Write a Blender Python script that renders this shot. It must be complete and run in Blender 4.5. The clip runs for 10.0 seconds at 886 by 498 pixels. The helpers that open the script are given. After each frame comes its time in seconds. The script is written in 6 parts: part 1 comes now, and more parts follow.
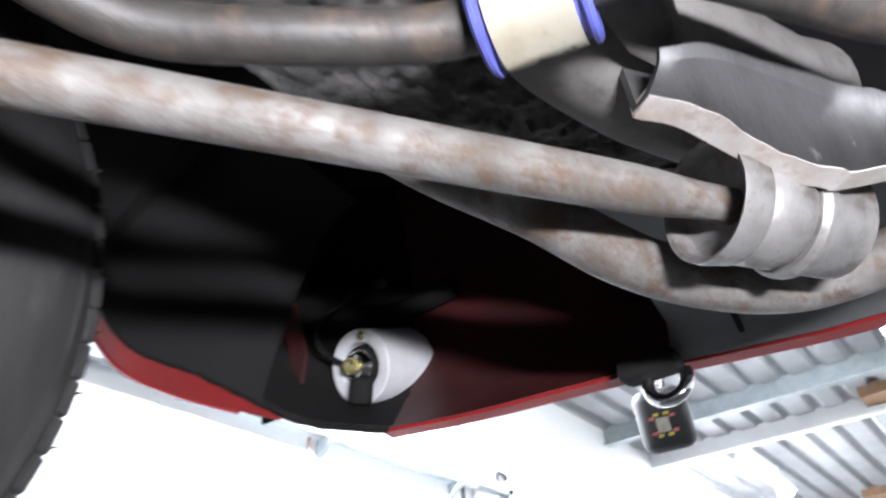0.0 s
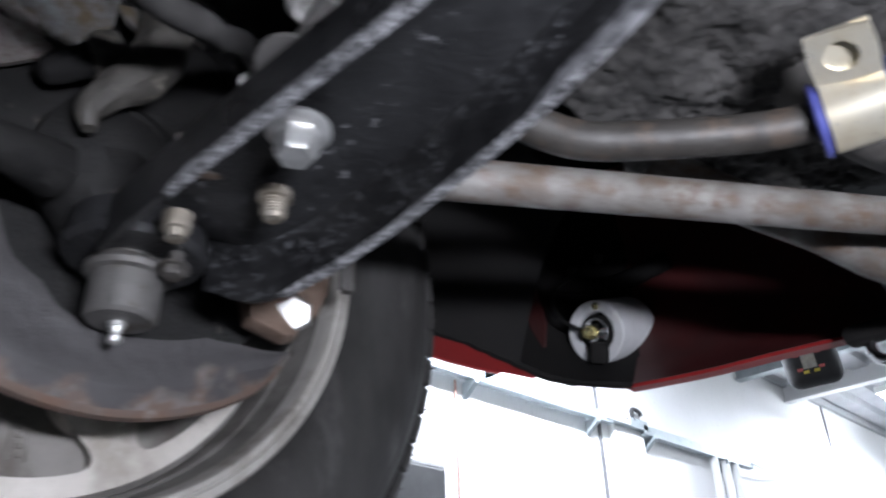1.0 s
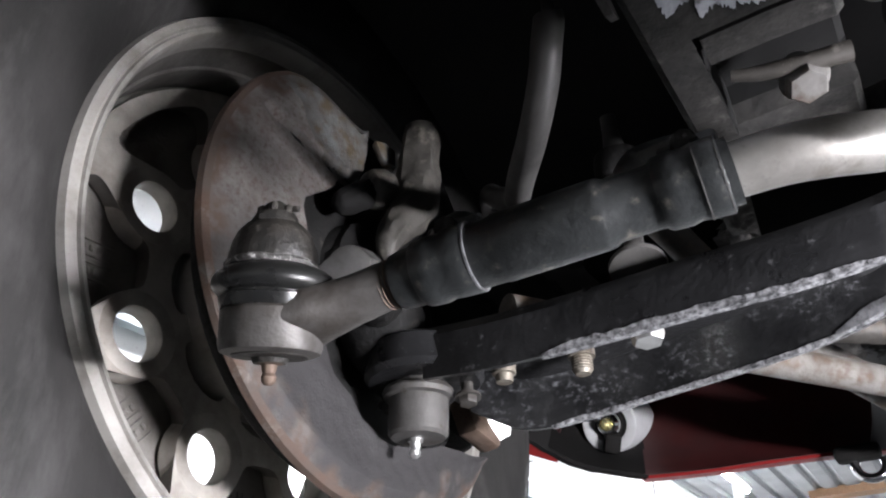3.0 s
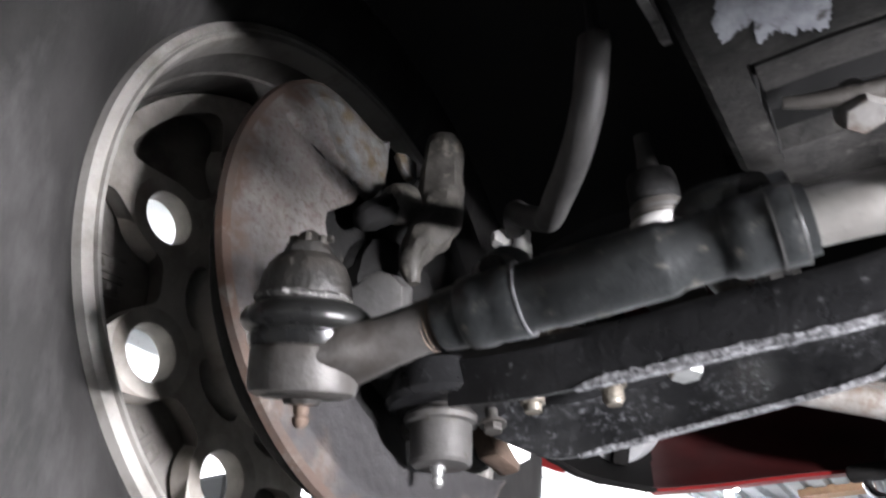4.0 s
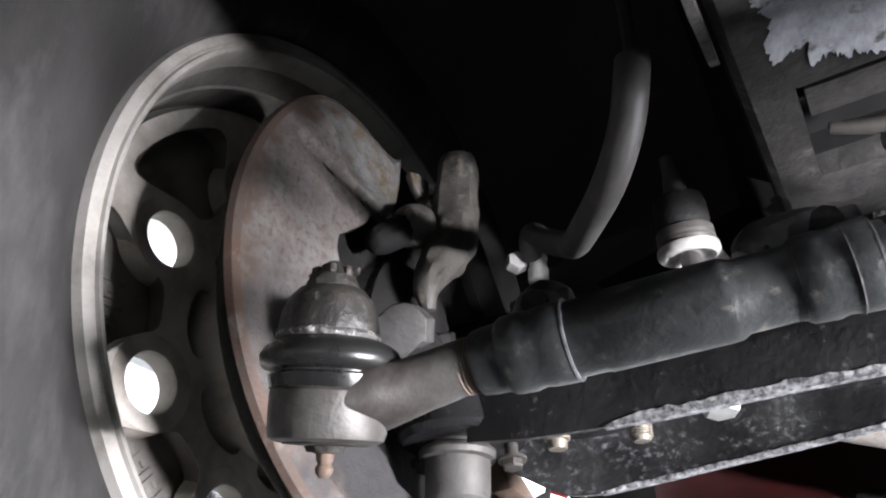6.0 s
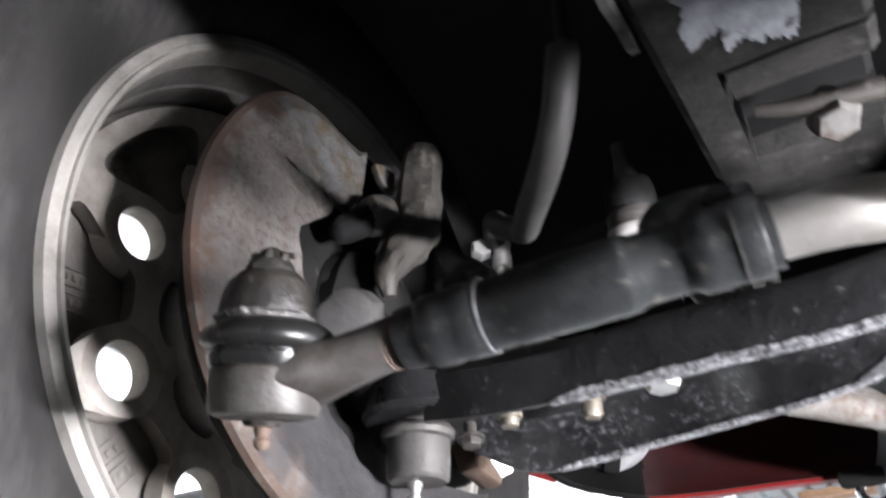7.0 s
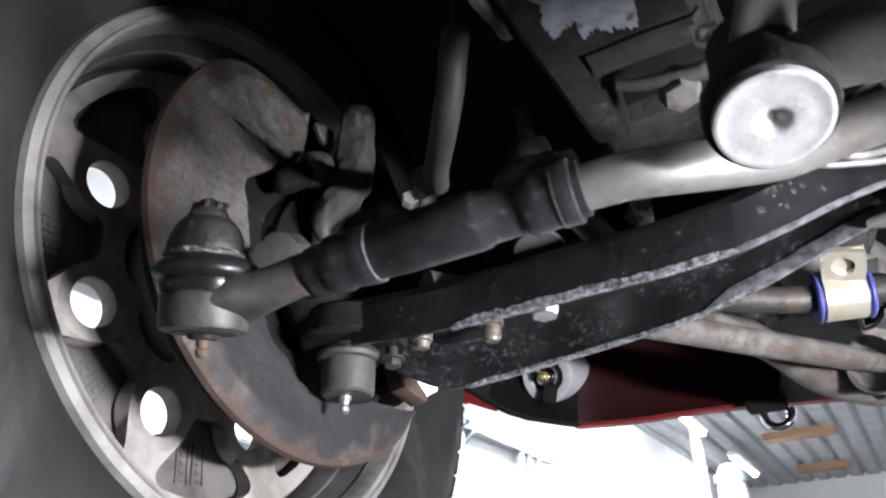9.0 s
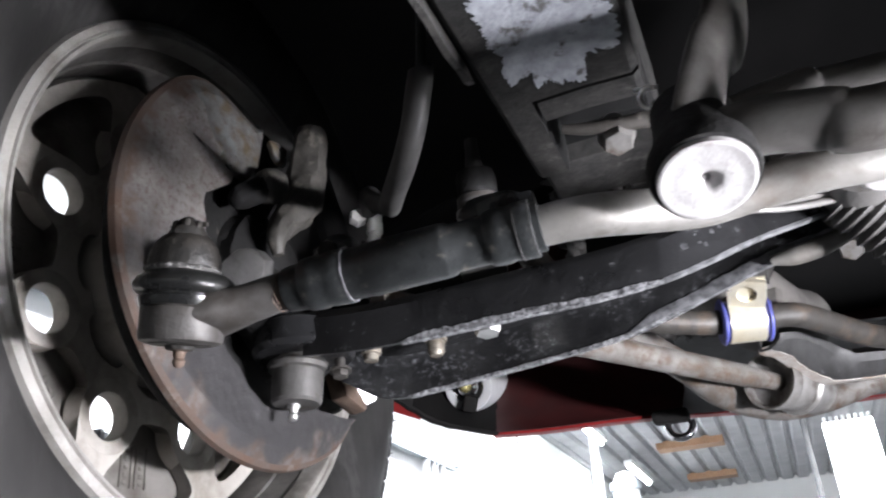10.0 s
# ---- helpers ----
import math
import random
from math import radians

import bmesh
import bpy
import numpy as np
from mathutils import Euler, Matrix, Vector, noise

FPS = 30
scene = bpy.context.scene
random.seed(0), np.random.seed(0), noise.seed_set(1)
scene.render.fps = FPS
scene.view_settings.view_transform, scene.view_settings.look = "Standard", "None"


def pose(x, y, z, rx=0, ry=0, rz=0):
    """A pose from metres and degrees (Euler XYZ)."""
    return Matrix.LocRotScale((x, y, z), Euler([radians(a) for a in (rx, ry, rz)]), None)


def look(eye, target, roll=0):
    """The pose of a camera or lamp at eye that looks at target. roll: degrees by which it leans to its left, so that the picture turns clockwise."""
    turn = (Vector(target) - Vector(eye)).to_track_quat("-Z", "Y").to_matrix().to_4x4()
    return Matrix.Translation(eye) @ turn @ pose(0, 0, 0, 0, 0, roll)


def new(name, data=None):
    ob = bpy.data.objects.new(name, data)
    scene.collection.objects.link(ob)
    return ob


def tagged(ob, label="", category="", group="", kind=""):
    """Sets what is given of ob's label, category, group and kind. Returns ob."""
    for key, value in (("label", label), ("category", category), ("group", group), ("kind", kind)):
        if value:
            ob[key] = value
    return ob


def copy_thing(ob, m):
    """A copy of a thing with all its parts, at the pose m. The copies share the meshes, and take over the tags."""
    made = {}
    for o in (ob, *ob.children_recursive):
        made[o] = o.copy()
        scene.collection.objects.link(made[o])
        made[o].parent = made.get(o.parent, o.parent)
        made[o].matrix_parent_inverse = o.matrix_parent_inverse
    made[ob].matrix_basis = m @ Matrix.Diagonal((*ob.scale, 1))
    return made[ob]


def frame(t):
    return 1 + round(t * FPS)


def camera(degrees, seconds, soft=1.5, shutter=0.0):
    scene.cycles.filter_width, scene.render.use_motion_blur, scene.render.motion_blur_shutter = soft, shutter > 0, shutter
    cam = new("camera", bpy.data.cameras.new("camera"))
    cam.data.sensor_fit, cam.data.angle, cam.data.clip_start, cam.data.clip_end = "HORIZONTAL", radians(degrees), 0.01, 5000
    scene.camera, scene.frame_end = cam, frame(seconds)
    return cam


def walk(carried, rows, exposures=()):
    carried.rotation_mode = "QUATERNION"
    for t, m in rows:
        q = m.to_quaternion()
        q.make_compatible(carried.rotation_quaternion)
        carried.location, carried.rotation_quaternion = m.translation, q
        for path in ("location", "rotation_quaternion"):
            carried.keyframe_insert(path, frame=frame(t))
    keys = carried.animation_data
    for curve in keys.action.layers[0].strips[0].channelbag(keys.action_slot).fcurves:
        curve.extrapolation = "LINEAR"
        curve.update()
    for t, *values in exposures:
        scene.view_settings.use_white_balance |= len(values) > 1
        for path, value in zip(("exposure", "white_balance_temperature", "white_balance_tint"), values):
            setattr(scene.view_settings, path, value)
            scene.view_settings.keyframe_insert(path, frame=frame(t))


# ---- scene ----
cam = camera(58.9, 10.0, soft=2.1, shutter=0.5)
PATH = [
    (0, (0.0310, 0.0340, 1.5420), (-0.9361, 1.4031, 2.6331), -3.90),
    (0.5, (0.0720, -0.0700, 1.5210), (-1.0715, 1.2244, 2.5295), -3.50),
    (0.6, (0.0680, -0.0920, 1.5230), (-1.0992, 1.1732, 2.5412), -3.50),
    (1, (0.0230, -0.1730, 1.5150), (-1.2029, 1.0729, 2.4870), -1.90),
    (1.5, (-0.0450, -0.2820, 1.5240), (-1.2244, 1.0094, 2.4943), -3.40),
    (2, (-0.0650, -0.3640, 1.5320), (-1.1150, 1.0200, 2.5230), -1.90),
    (2.5, (-0.0850, -0.4160, 1.5330), (-1.0492, 1.0043, 2.5592), -0.30),
    (2.7, (-0.0922, -0.4202, 1.5347), (-1.0197, 1.0213, 2.5652), -0.75),
    (3.8, (-0.1080, -0.4226, 1.5461), (-0.9960, 1.0419, 2.5789), -1.77),
    (4, (-0.1174, -0.4264, 1.5618), (-1.0159, 1.0451, 2.5753), -0.49),
    (4.5, (-0.1422, -0.4235, 1.5914), (-1.0238, 1.0331, 2.6407), -0.55),
    (5, (-0.1428, -0.4215, 1.5888), (-1.0184, 1.0442, 2.6304), -0.72),
    (5.5, (-0.1364, -0.4254, 1.5801), (-1.0178, 1.0362, 2.6227), -0.24),
    (5.7, (-0.1420, -0.4224, 1.5811), (-1.0139, 1.0481, 2.6190), -0.30),
    (6.8, (-0.1294, -0.4228, 1.5805), (-0.9774, 1.0609, 2.6195), -1.04),
    (7, (-0.1077, -0.4162, 1.5680), (-0.9965, 1.0518, 2.5953), -1.32),
    (7.5, (-0.0430, -0.3830, 1.5430), (-1.0641, 1.0431, 2.5041), -0.50),
    (8, (0.0220, -0.3610, 1.5270), (-1.0449, 1.0528, 2.4559), 0.40),
    (8.3, (0.0450, -0.3690, 1.5140), (-1.0410, 1.0360, 2.4340), 0.00),
    (8.5, (0.0320, -0.3890, 1.5150), (-1.0317, 1.0466, 2.4137), -0.20),
    (9, (-0.0390, -0.4560, 1.5270), (-0.9193, 1.0915, 2.4383), -1.90),
    (9.3, (-0.0588, -0.4749, 1.5316), (-0.8490, 1.1215, 2.4409), -2.88),
    (9.5, (-0.0620, -0.4900, 1.5280), (-0.8061, 1.1302, 2.4341), -3.00),
    (10, (-0.0460, -0.5040, 1.5190), (-0.7190, 1.1410, 2.4360), -3.10),
]
walk(cam, [(t, look(eye, target, roll)) for t, eye, target, roll in PATH], exposures=[(0.0, 1.74, 6300, 10), (0.5, 0.92, 6050, 10), (1.0, 0.59, 6050, 10), (1.5, 0.49, 6150, 10), (2.0, 0.66, 6300, 10), (2.5, 1.09, 6450, 10), (4.0, 1.69, 6500, 10), (4.5, 1.96, 6500, 10), (5.5, 1.96, 6500, 10), (7.0, 1.92, 6500, 10), (7.5, 1.86, 6500, 10), (8.0, 1.44, 6400, 10), (9.0, 1.16, 6300, 10), (10.0, 1.39, 6400, 10)])

# ---- world and large lights ----
world = bpy.data.worlds.new("sky")
world.use_nodes = True
scene.world = world
sky = world.node_tree.nodes.new("ShaderNodeTexSky")
sky.sky_type, sky.sun_disc = "NISHITA", False
sky.sun_elevation, sky.sun_rotation = radians(35), radians(120)
world.node_tree.links.new(sky.outputs[0], world.node_tree.nodes["Background"].inputs[0])
world.node_tree.nodes["Background"].inputs[1].default_value = 0.08


def area_lamp(name, m, w, h, watts, colour=(1, 1, 1), spread=180):
    d = bpy.data.lights.new(name, "AREA")
    d.shape, d.size, d.size_y, d.energy, d.color, d.spread = "RECTANGLE", w, h, watts, colour, radians(spread)
    ob = new(name, d)
    ob.matrix_world = m
    return ob


WORK_EYE = (0.38, -0.178, 1.518)
area_lamp("work_light", look(WORK_EYE, (-0.25, -0.02, 1.78)), 0.20, 0.03, 7.1, (0.95, 0.942, 1.0))
# added fill from behind, at an unseen, assumed gate opening, and the rows of ceiling strips
area_lamp("rear_fill_light", look((1.5, -6.85, 1.7), (0.5, 0, 1.3)), 3.8, 2.8, 3, (0.93, 0.95, 1.0))
for gx, gy in ((-1.95, 3.0), (-1.95, 8.0), (1.6, 8.0)):
    area_lamp("strip_light", pose(gx, gy, 3.58), 0.14, 1.5, 115, (0.90, 0.93, 1.0))


# ---- materials ----
def mat(name, c1, c2=None, scale=40.0, rough=0.5, rough2=None, metal=0.0, bump=0.15, detail=400.0,
        spot=None, spot_scale=20.0, spot_at=0.62, spot_soft=0.04, spot_metal=None, spec=0.5, stretch=(1, 1, 1), axis_tone=None, spot_mask=None):
    """Two colours mixed by large and fine noise, with an optional third in patches (rust, scrapes, dirt)."""
    m = bpy.data.materials.new(name)
    m.use_nodes = True
    n, l = m.node_tree.nodes, m.node_tree.links
    b = n["Principled BSDF"]
    tc = n.new("ShaderNodeTexCoord")
    mp = n.new("ShaderNodeMapping")
    mp.inputs["Scale"].default_value = stretch
    l.new(tc.outputs["Object"], mp.inputs[0])

    def noise_node(sc, det=6.0, rgh=0.6):
        t = n.new("ShaderNodeTexNoise")
        t.inputs["Scale"].default_value, t.inputs["Detail"].default_value, t.inputs["Roughness"].default_value = sc, det, rgh
        l.new(mp.outputs[0], t.inputs["Vector"])
        return t.outputs["Fac"]

    def ramp(src, lo, hi):
        r = n.new("ShaderNodeMapRange")
        r.inputs["From Min"].default_value, r.inputs["From Max"].default_value = lo, hi
        l.new(src, r.inputs["Value"])
        return r.outputs["Result"]

    def mix(fac, a, c):
        x = n.new("ShaderNodeMix")
        x.data_type = "RGBA"
        l.new(fac, x.inputs[0])
        for k, v in ((6, a), (7, c)):
            if isinstance(v, tuple):
                x.inputs[k].default_value = (*v, 1)
            else:
                l.new(v, x.inputs[k])
        return x.outputs[2]

    big, fine = noise_node(scale), noise_node(detail, 3.0)
    col = mix(ramp(big, 0.36, 0.64), c1, c2 or tuple(v * 0.7 for v in c1))
    col = mix(ramp(fine, 0.62, 0.85), col, tuple(v * 0.55 for v in c1))
    rgh = ramp(big, 0.3, 0.7)
    rr = n.new("ShaderNodeMapRange")
    rr.inputs["To Min"].default_value, rr.inputs["To Max"].default_value = rough, rough2 if rough2 is not None else min(1, rough + 0.15)
    l.new(rgh, rr.inputs["Value"])
    b.inputs["Metallic"].default_value, b.inputs["Specular IOR Level"].default_value = metal, spec
    if spot:
        s = ramp(noise_node(spot_scale, 8.0, 0.65), spot_at - spot_soft, spot_at + spot_soft)
        if spot_mask:
            mul = n.new("ShaderNodeMath")
            mul.operation = "MULTIPLY"
            l.new(s, mul.inputs[0])
            l.new(ramp(noise_node(spot_mask, 4.0), 0.42, 0.62), mul.inputs[1])
            s = mul.outputs[0]
        col = mix(s, col, spot)
        if spot_metal is not None:
            mm = n.new("ShaderNodeMapRange")
            mm.inputs["To Min"].default_value, mm.inputs["To Max"].default_value = metal, spot_metal
            l.new(s, mm.inputs["Value"])
            l.new(mm.outputs[0], b.inputs["Metallic"])
    # blends into another tone along one axis, with a noisy border
    if axis_tone:
        axis, lo, hi, end_col = axis_tone
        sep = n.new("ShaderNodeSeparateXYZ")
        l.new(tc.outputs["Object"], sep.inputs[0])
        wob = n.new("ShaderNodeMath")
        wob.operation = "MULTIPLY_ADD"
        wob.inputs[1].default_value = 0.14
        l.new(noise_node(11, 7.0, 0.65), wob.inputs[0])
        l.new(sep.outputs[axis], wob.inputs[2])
        col = mix(ramp(wob.outputs[0], lo + 0.07, hi + 0.07), col, end_col)
    l.new(col, b.inputs["Base Color"])
    l.new(rr.outputs[0], b.inputs["Roughness"])
    if bump:
        add = n.new("ShaderNodeMath")
        add.operation = "MULTIPLY_ADD"
        add.inputs[1].default_value = 0.5
        l.new(fine, add.inputs[0])
        l.new(big, add.inputs[2])
        bp = n.new("ShaderNodeBump")
        bp.inputs["Strength"].default_value, bp.inputs["Distance"].default_value = bump, 0.002
        l.new(add.outputs[0], bp.inputs["Height"])
        l.new(bp.outputs[0], b.inputs["Normal"])
    return m


def glow(name, colour, strength):
    m = bpy.data.materials.new(name)
    m.use_nodes = True
    b = m.node_tree.nodes["Principled BSDF"]
    b.inputs["Base Color"].default_value = (0.9, 0.9, 0.9, 1)
    b.inputs["Emission Color"].default_value, b.inputs["Emission Strength"].default_value = (*colour, 1), strength
    return m


M_TYRE = mat("tyre_rubber", (0.032, 0.0305, 0.0297), (0.0185, 0.0177, 0.0173), 14, 0.62, 0.75, bump=0.15, detail=260, spot=(0.054, 0.052, 0.051), spot_scale=9, spot_at=0.585, spot_soft=0.06, spec=0.25, stretch=(1, 1.8, 0.6))
M_RIM = mat("alloy_cast", (0.37, 0.354, 0.332), (0.27, 0.255, 0.236), 14, 0.52, 0.66, metal=0.15, bump=0.14, detail=500, spot=(0.13, 0.116, 0.10), spot_scale=20, spot_at=0.60, spot_soft=0.12)
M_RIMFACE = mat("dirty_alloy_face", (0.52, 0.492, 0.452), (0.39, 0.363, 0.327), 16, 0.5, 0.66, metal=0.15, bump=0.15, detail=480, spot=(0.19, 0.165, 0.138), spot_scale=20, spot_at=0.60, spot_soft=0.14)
M_RIMSHADE = mat("shaded_barrel_band", (0.150, 0.142, 0.132), (0.085, 0.079, 0.072), 24, 0.6, 0.75, metal=0.1, bump=0.2, detail=400, spot=(0.045, 0.041, 0.037), spot_scale=22, spot_at=0.60, spot_soft=0.12)
M_RIMCAST = mat("darker_cast_pocket", (0.20, 0.188, 0.172), (0.145, 0.134, 0.121), 22, 0.6, 0.75, metal=0.1, bump=0.4, detail=380, spot=(0.085, 0.074, 0.063), spot_scale=26, spot_at=0.60, spot_soft=0.12)
# shield steel, turning darker towards its bottom
M_SHIELD = mat("shield_steel", (0.178, 0.167, 0.160), (0.130, 0.116, 0.108), 60, 0.6, 0.75, metal=0.2, bump=0.4, detail=520, spot=(0.085, 0.060, 0.048), spot_scale=230, spot_at=0.58, spot_soft=0.10, axis_tone=("Z", 0.02, -0.06, (0.034, 0.032, 0.033)))
rust = M_SHIELD.node_tree
geo, off, dist = rust.nodes.new("ShaderNodeNewGeometry"), rust.nodes.new("ShaderNodeVectorMath"), rust.nodes.new("ShaderNodeVectorMath")
off.operation, dist.operation = "MULTIPLY_ADD", "LENGTH"
off.inputs[1].default_value, off.inputs[2].default_value = (0, 1, 1), (0, 0.0199, -1.8123)
rust.links.new(geo.outputs["Position"], off.inputs[0])
rust.links.new(off.outputs[0], dist.inputs[0])
patchy = rust.nodes.new("ShaderNodeTexNoise")
patchy.inputs["Scale"].default_value, patchy.inputs["Detail"].default_value = 34, 7
rust.links.new(geo.outputs["Position"], patchy.inputs["Vector"])
sway = rust.nodes.new("ShaderNodeMath")
sway.operation, sway.inputs[1].default_value = "MULTIPLY_ADD", 0.11
rust.links.new(patchy.outputs["Fac"], sway.inputs[0])
rust.links.new(dist.outputs["Value"], sway.inputs[2])
edge = rust.nodes.new("ShaderNodeMapRange")
edge.inputs["From Min"].default_value, edge.inputs["From Max"].default_value = 0.206, 0.222
rust.links.new(sway.outputs[0], edge.inputs["Value"])
tint = rust.nodes.new("ShaderNodeTexNoise")
tint.inputs["Scale"].default_value, tint.inputs["Detail"].default_value = 120, 6
rust.links.new(geo.outputs["Position"], tint.inputs["Vector"])
hue = rust.nodes.new("ShaderNodeMix")
hue.data_type = "RGBA"
hue.inputs[6].default_value, hue.inputs[7].default_value = (0.080, 0.053, 0.040, 1), (0.098, 0.086, 0.078, 1)
thin = rust.nodes.new("ShaderNodeMapRange")
thin.inputs["From Min"].default_value, thin.inputs["From Max"].default_value = 0.44, 0.60
rust.links.new(tint.outputs["Fac"], thin.inputs["Value"])
rust.links.new(thin.outputs[0], hue.inputs[0])
over = rust.nodes.new("ShaderNodeMix")
over.data_type = "RGBA"
skin = rust.nodes["Principled BSDF"].inputs["Base Color"]
rust.links.new(edge.outputs[0], over.inputs[0])
rust.links.new(skin.links[0].from_socket, over.inputs[6])
rust.links.new(hue.outputs[2], over.inputs[7])
rust.links.new(over.outputs[2], skin)
M_SHIELDRIM = mat("shield_rim_rust", (0.072, 0.054, 0.045), (0.088, 0.052, 0.037), 40, 0.7, 0.85, metal=0.1, bump=0.35, detail=500, spot=(0.13, 0.115, 0.10), spot_scale=45, spot_at=0.64)
M_UPRIGHT = mat("mottled_forging", (0.068, 0.063, 0.056), (0.026, 0.0235, 0.0205), 42, 0.5, 0.7, metal=0.15, bump=0.6, detail=300, spot=(0.17, 0.156, 0.13), spot_scale=52, spot_at=0.625, spot_soft=0.08)
M_CASTMID = mat("bare_forging", (0.105, 0.102, 0.10), (0.070, 0.067, 0.064), 70, 0.5, 0.62, metal=0.3, bump=0.35, detail=420, spot=(0.045, 0.041, 0.037), spot_scale=60, spot_at=0.60, spot_soft=0.1)
M_RUSTPATCH = mat("flaky_zinc", (0.125, 0.127, 0.131), (0.066, 0.060, 0.051), 52, 0.55, 0.75, metal=0.3, bump=0.9, detail=300, spot=(0.070, 0.050, 0.028), spot_scale=66, spot_at=0.55, spot_soft=0.07)
M_ARM = mat("black_paint_worn", (0.013, 0.013, 0.0137), (0.020, 0.020, 0.021), 30, 0.24, 0.42, bump=0.5, detail=260, spot=(0.13, 0.13, 0.135), spot_scale=120, spot_at=0.66, spot_soft=0.05, spec=0.5)
M_ARMSPECK = mat("black_paint_speckled", (0.0065, 0.0065, 0.007), (0.012, 0.012, 0.0125), 30, 0.28, 0.48, bump=0.6, detail=330, spot=(0.12, 0.122, 0.13), spot_scale=240, spot_at=0.60, spot_soft=0.08, spec=0.5, spot_mask=26, stretch=(0.9, 1, 1.2))
M_ARMEDGE = mat("scraped_edge", (0.52, 0.52, 0.54), (0.17, 0.17, 0.176), 190, 0.36, 0.52, metal=0.4, bump=0.3, detail=420, spot=(0.025, 0.025, 0.027), spot_scale=300, spot_at=0.54, spot_soft=0.12)
M_ARMROLL = mat("smooth_pale_edge", (0.26, 0.26, 0.272), (0.115, 0.115, 0.12), 70, 0.28, 0.42, metal=0.4, bump=0.2, detail=300, spot=(0.045, 0.045, 0.048), spot_scale=130, spot_at=0.58, spot_soft=0.12)
M_CRUMB = mat("crumbled_dirt", (0.075, 0.072, 0.068), (0.035, 0.033, 0.031), 200, 0.5, 0.7, bump=0.9, detail=300, spot=(0.42, 0.41, 0.40), spot_scale=280, spot_at=0.60, spot_soft=0.05)
M_CAST = mat("cast_steel_grey", (0.115, 0.110, 0.106), (0.088, 0.084, 0.080), 60, 0.5, 0.62, metal=0.4, bump=0.35, detail=420, spot=(0.065, 0.055, 0.046), spot_scale=45, spot_at=0.60)
# near-black: also carries the shade round knuckle, hub and brake
M_DARKCAST = mat("dark_steel_with_shade", (0.008, 0.0078, 0.0078), (0.013, 0.0125, 0.012), 70, 0.65, 0.8, metal=0.0, bump=0.7, detail=380, spot=(0.07, 0.064, 0.056), spot_scale=60, spot_at=0.69, spec=0.18)
M_SLEEVE = mat("black_sleeve", (0.017, 0.0185, 0.019), (0.030, 0.032, 0.0325), 45, 0.28, 0.50, metal=0.15, bump=0.35, detail=260, spot=(0.13, 0.118, 0.10), spot_scale=120, spot_at=0.63, spot_soft=0.06, spot_mask=34)
M_ROD = mat("pale_steel_rod", (0.26, 0.25, 0.235), (0.17, 0.16, 0.148), 30, 0.40, 0.54, metal=0.5, bump=0.18, detail=350, spot=(0.11, 0.093, 0.077), spot_scale=34, spot_at=0.62, spot_soft=0.1)
M_RUSTROD = mat("rusty_grey_rod", (0.178, 0.168, 0.158), (0.088, 0.077, 0.067), 38, 0.55, 0.72, metal=0.15, bump=0.5, detail=330, spot=(0.085, 0.056, 0.038), spot_scale=80, spot_at=0.56, spot_soft=0.09, stretch=(1, 0.6, 1))
M_BAR = mat("grey_bar", (0.046, 0.042, 0.038), (0.024, 0.021, 0.018), 42, 0.5, 0.66, metal=0.2, bump=0.35, detail=280, spot=(0.085, 0.060, 0.043), spot_scale=45, spot_at=0.60, spot_soft=0.10)
M_SILVER = mat("bright_zinc", (0.72, 0.72, 0.71), (0.52, 0.52, 0.51), 90, 0.28, 0.42, metal=0.85, bump=0.12, detail=500)
M_BRASS = mat("dull_brass_bolt", (0.30, 0.275, 0.235), (0.17, 0.145, 0.115), 120, 0.45, 0.6, metal=0.6, bump=0.3, detail=500)
M_YZINC = mat("yellow_zinc", (0.92, 0.88, 0.77), (0.88, 0.80, 0.62), 24, 0.24, 0.34, metal=0.75, bump=0.04, detail=300, spot=(0.76, 0.65, 0.47), spot_scale=34, spot_at=0.68, spot_soft=0.1)
M_BLUE = mat("blue_polyurethane", (0.075, 0.085, 0.31), (0.055, 0.06, 0.22), 60, 0.4, 0.5, bump=0.05)
M_RUBBER = mat("black_rubber", (0.018, 0.018, 0.018), (0.03, 0.03, 0.029), 45, 0.46, 0.62, bump=0.2, detail=300, spot=(0.07, 0.068, 0.064), spot_scale=70, spot_at=0.66, spot_soft=0.1)
M_BOOT = mat("greasy_boot_rubber", (0.010, 0.010, 0.010), (0.017, 0.017, 0.016), 45, 0.22, 0.4, bump=0.2, detail=220, spot=(0.05, 0.047, 0.043), spot_scale=80, spot_at=0.68, spot_soft=0.06)
M_TIEROD = mat("grimy_forging", (0.088, 0.083, 0.079), (0.060, 0.055, 0.051), 40, 0.42, 0.58, metal=0.3, bump=0.3, detail=380, spot=(0.040, 0.034, 0.029), spot_scale=38, spot_at=0.58, spot_soft=0.1)
M_HOSE = mat("hose_rubber", (0.056, 0.054, 0.052), (0.036, 0.034, 0.033), 50, 0.5, 0.6, bump=0.15, detail=420)
M_GREASE = mat("greasy_dirt", (0.013, 0.0125, 0.0115), (0.025, 0.0215, 0.018), 90, 0.42, 0.66, bump=0.8, detail=240, spot=(0.10, 0.092, 0.082), spot_scale=150, spot_at=0.655)
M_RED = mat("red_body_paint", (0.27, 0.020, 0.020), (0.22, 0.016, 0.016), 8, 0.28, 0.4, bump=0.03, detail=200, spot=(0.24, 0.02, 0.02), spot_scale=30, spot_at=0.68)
M_REDIN = mat("dark_red_inside", (0.065, 0.012, 0.012), (0.036, 0.009, 0.009), 7, 0.42, 0.55, bump=0.1, detail=200, spot=(0.042, 0.019, 0.018), spot_scale=9, spot_at=0.60, spot_soft=0.12)
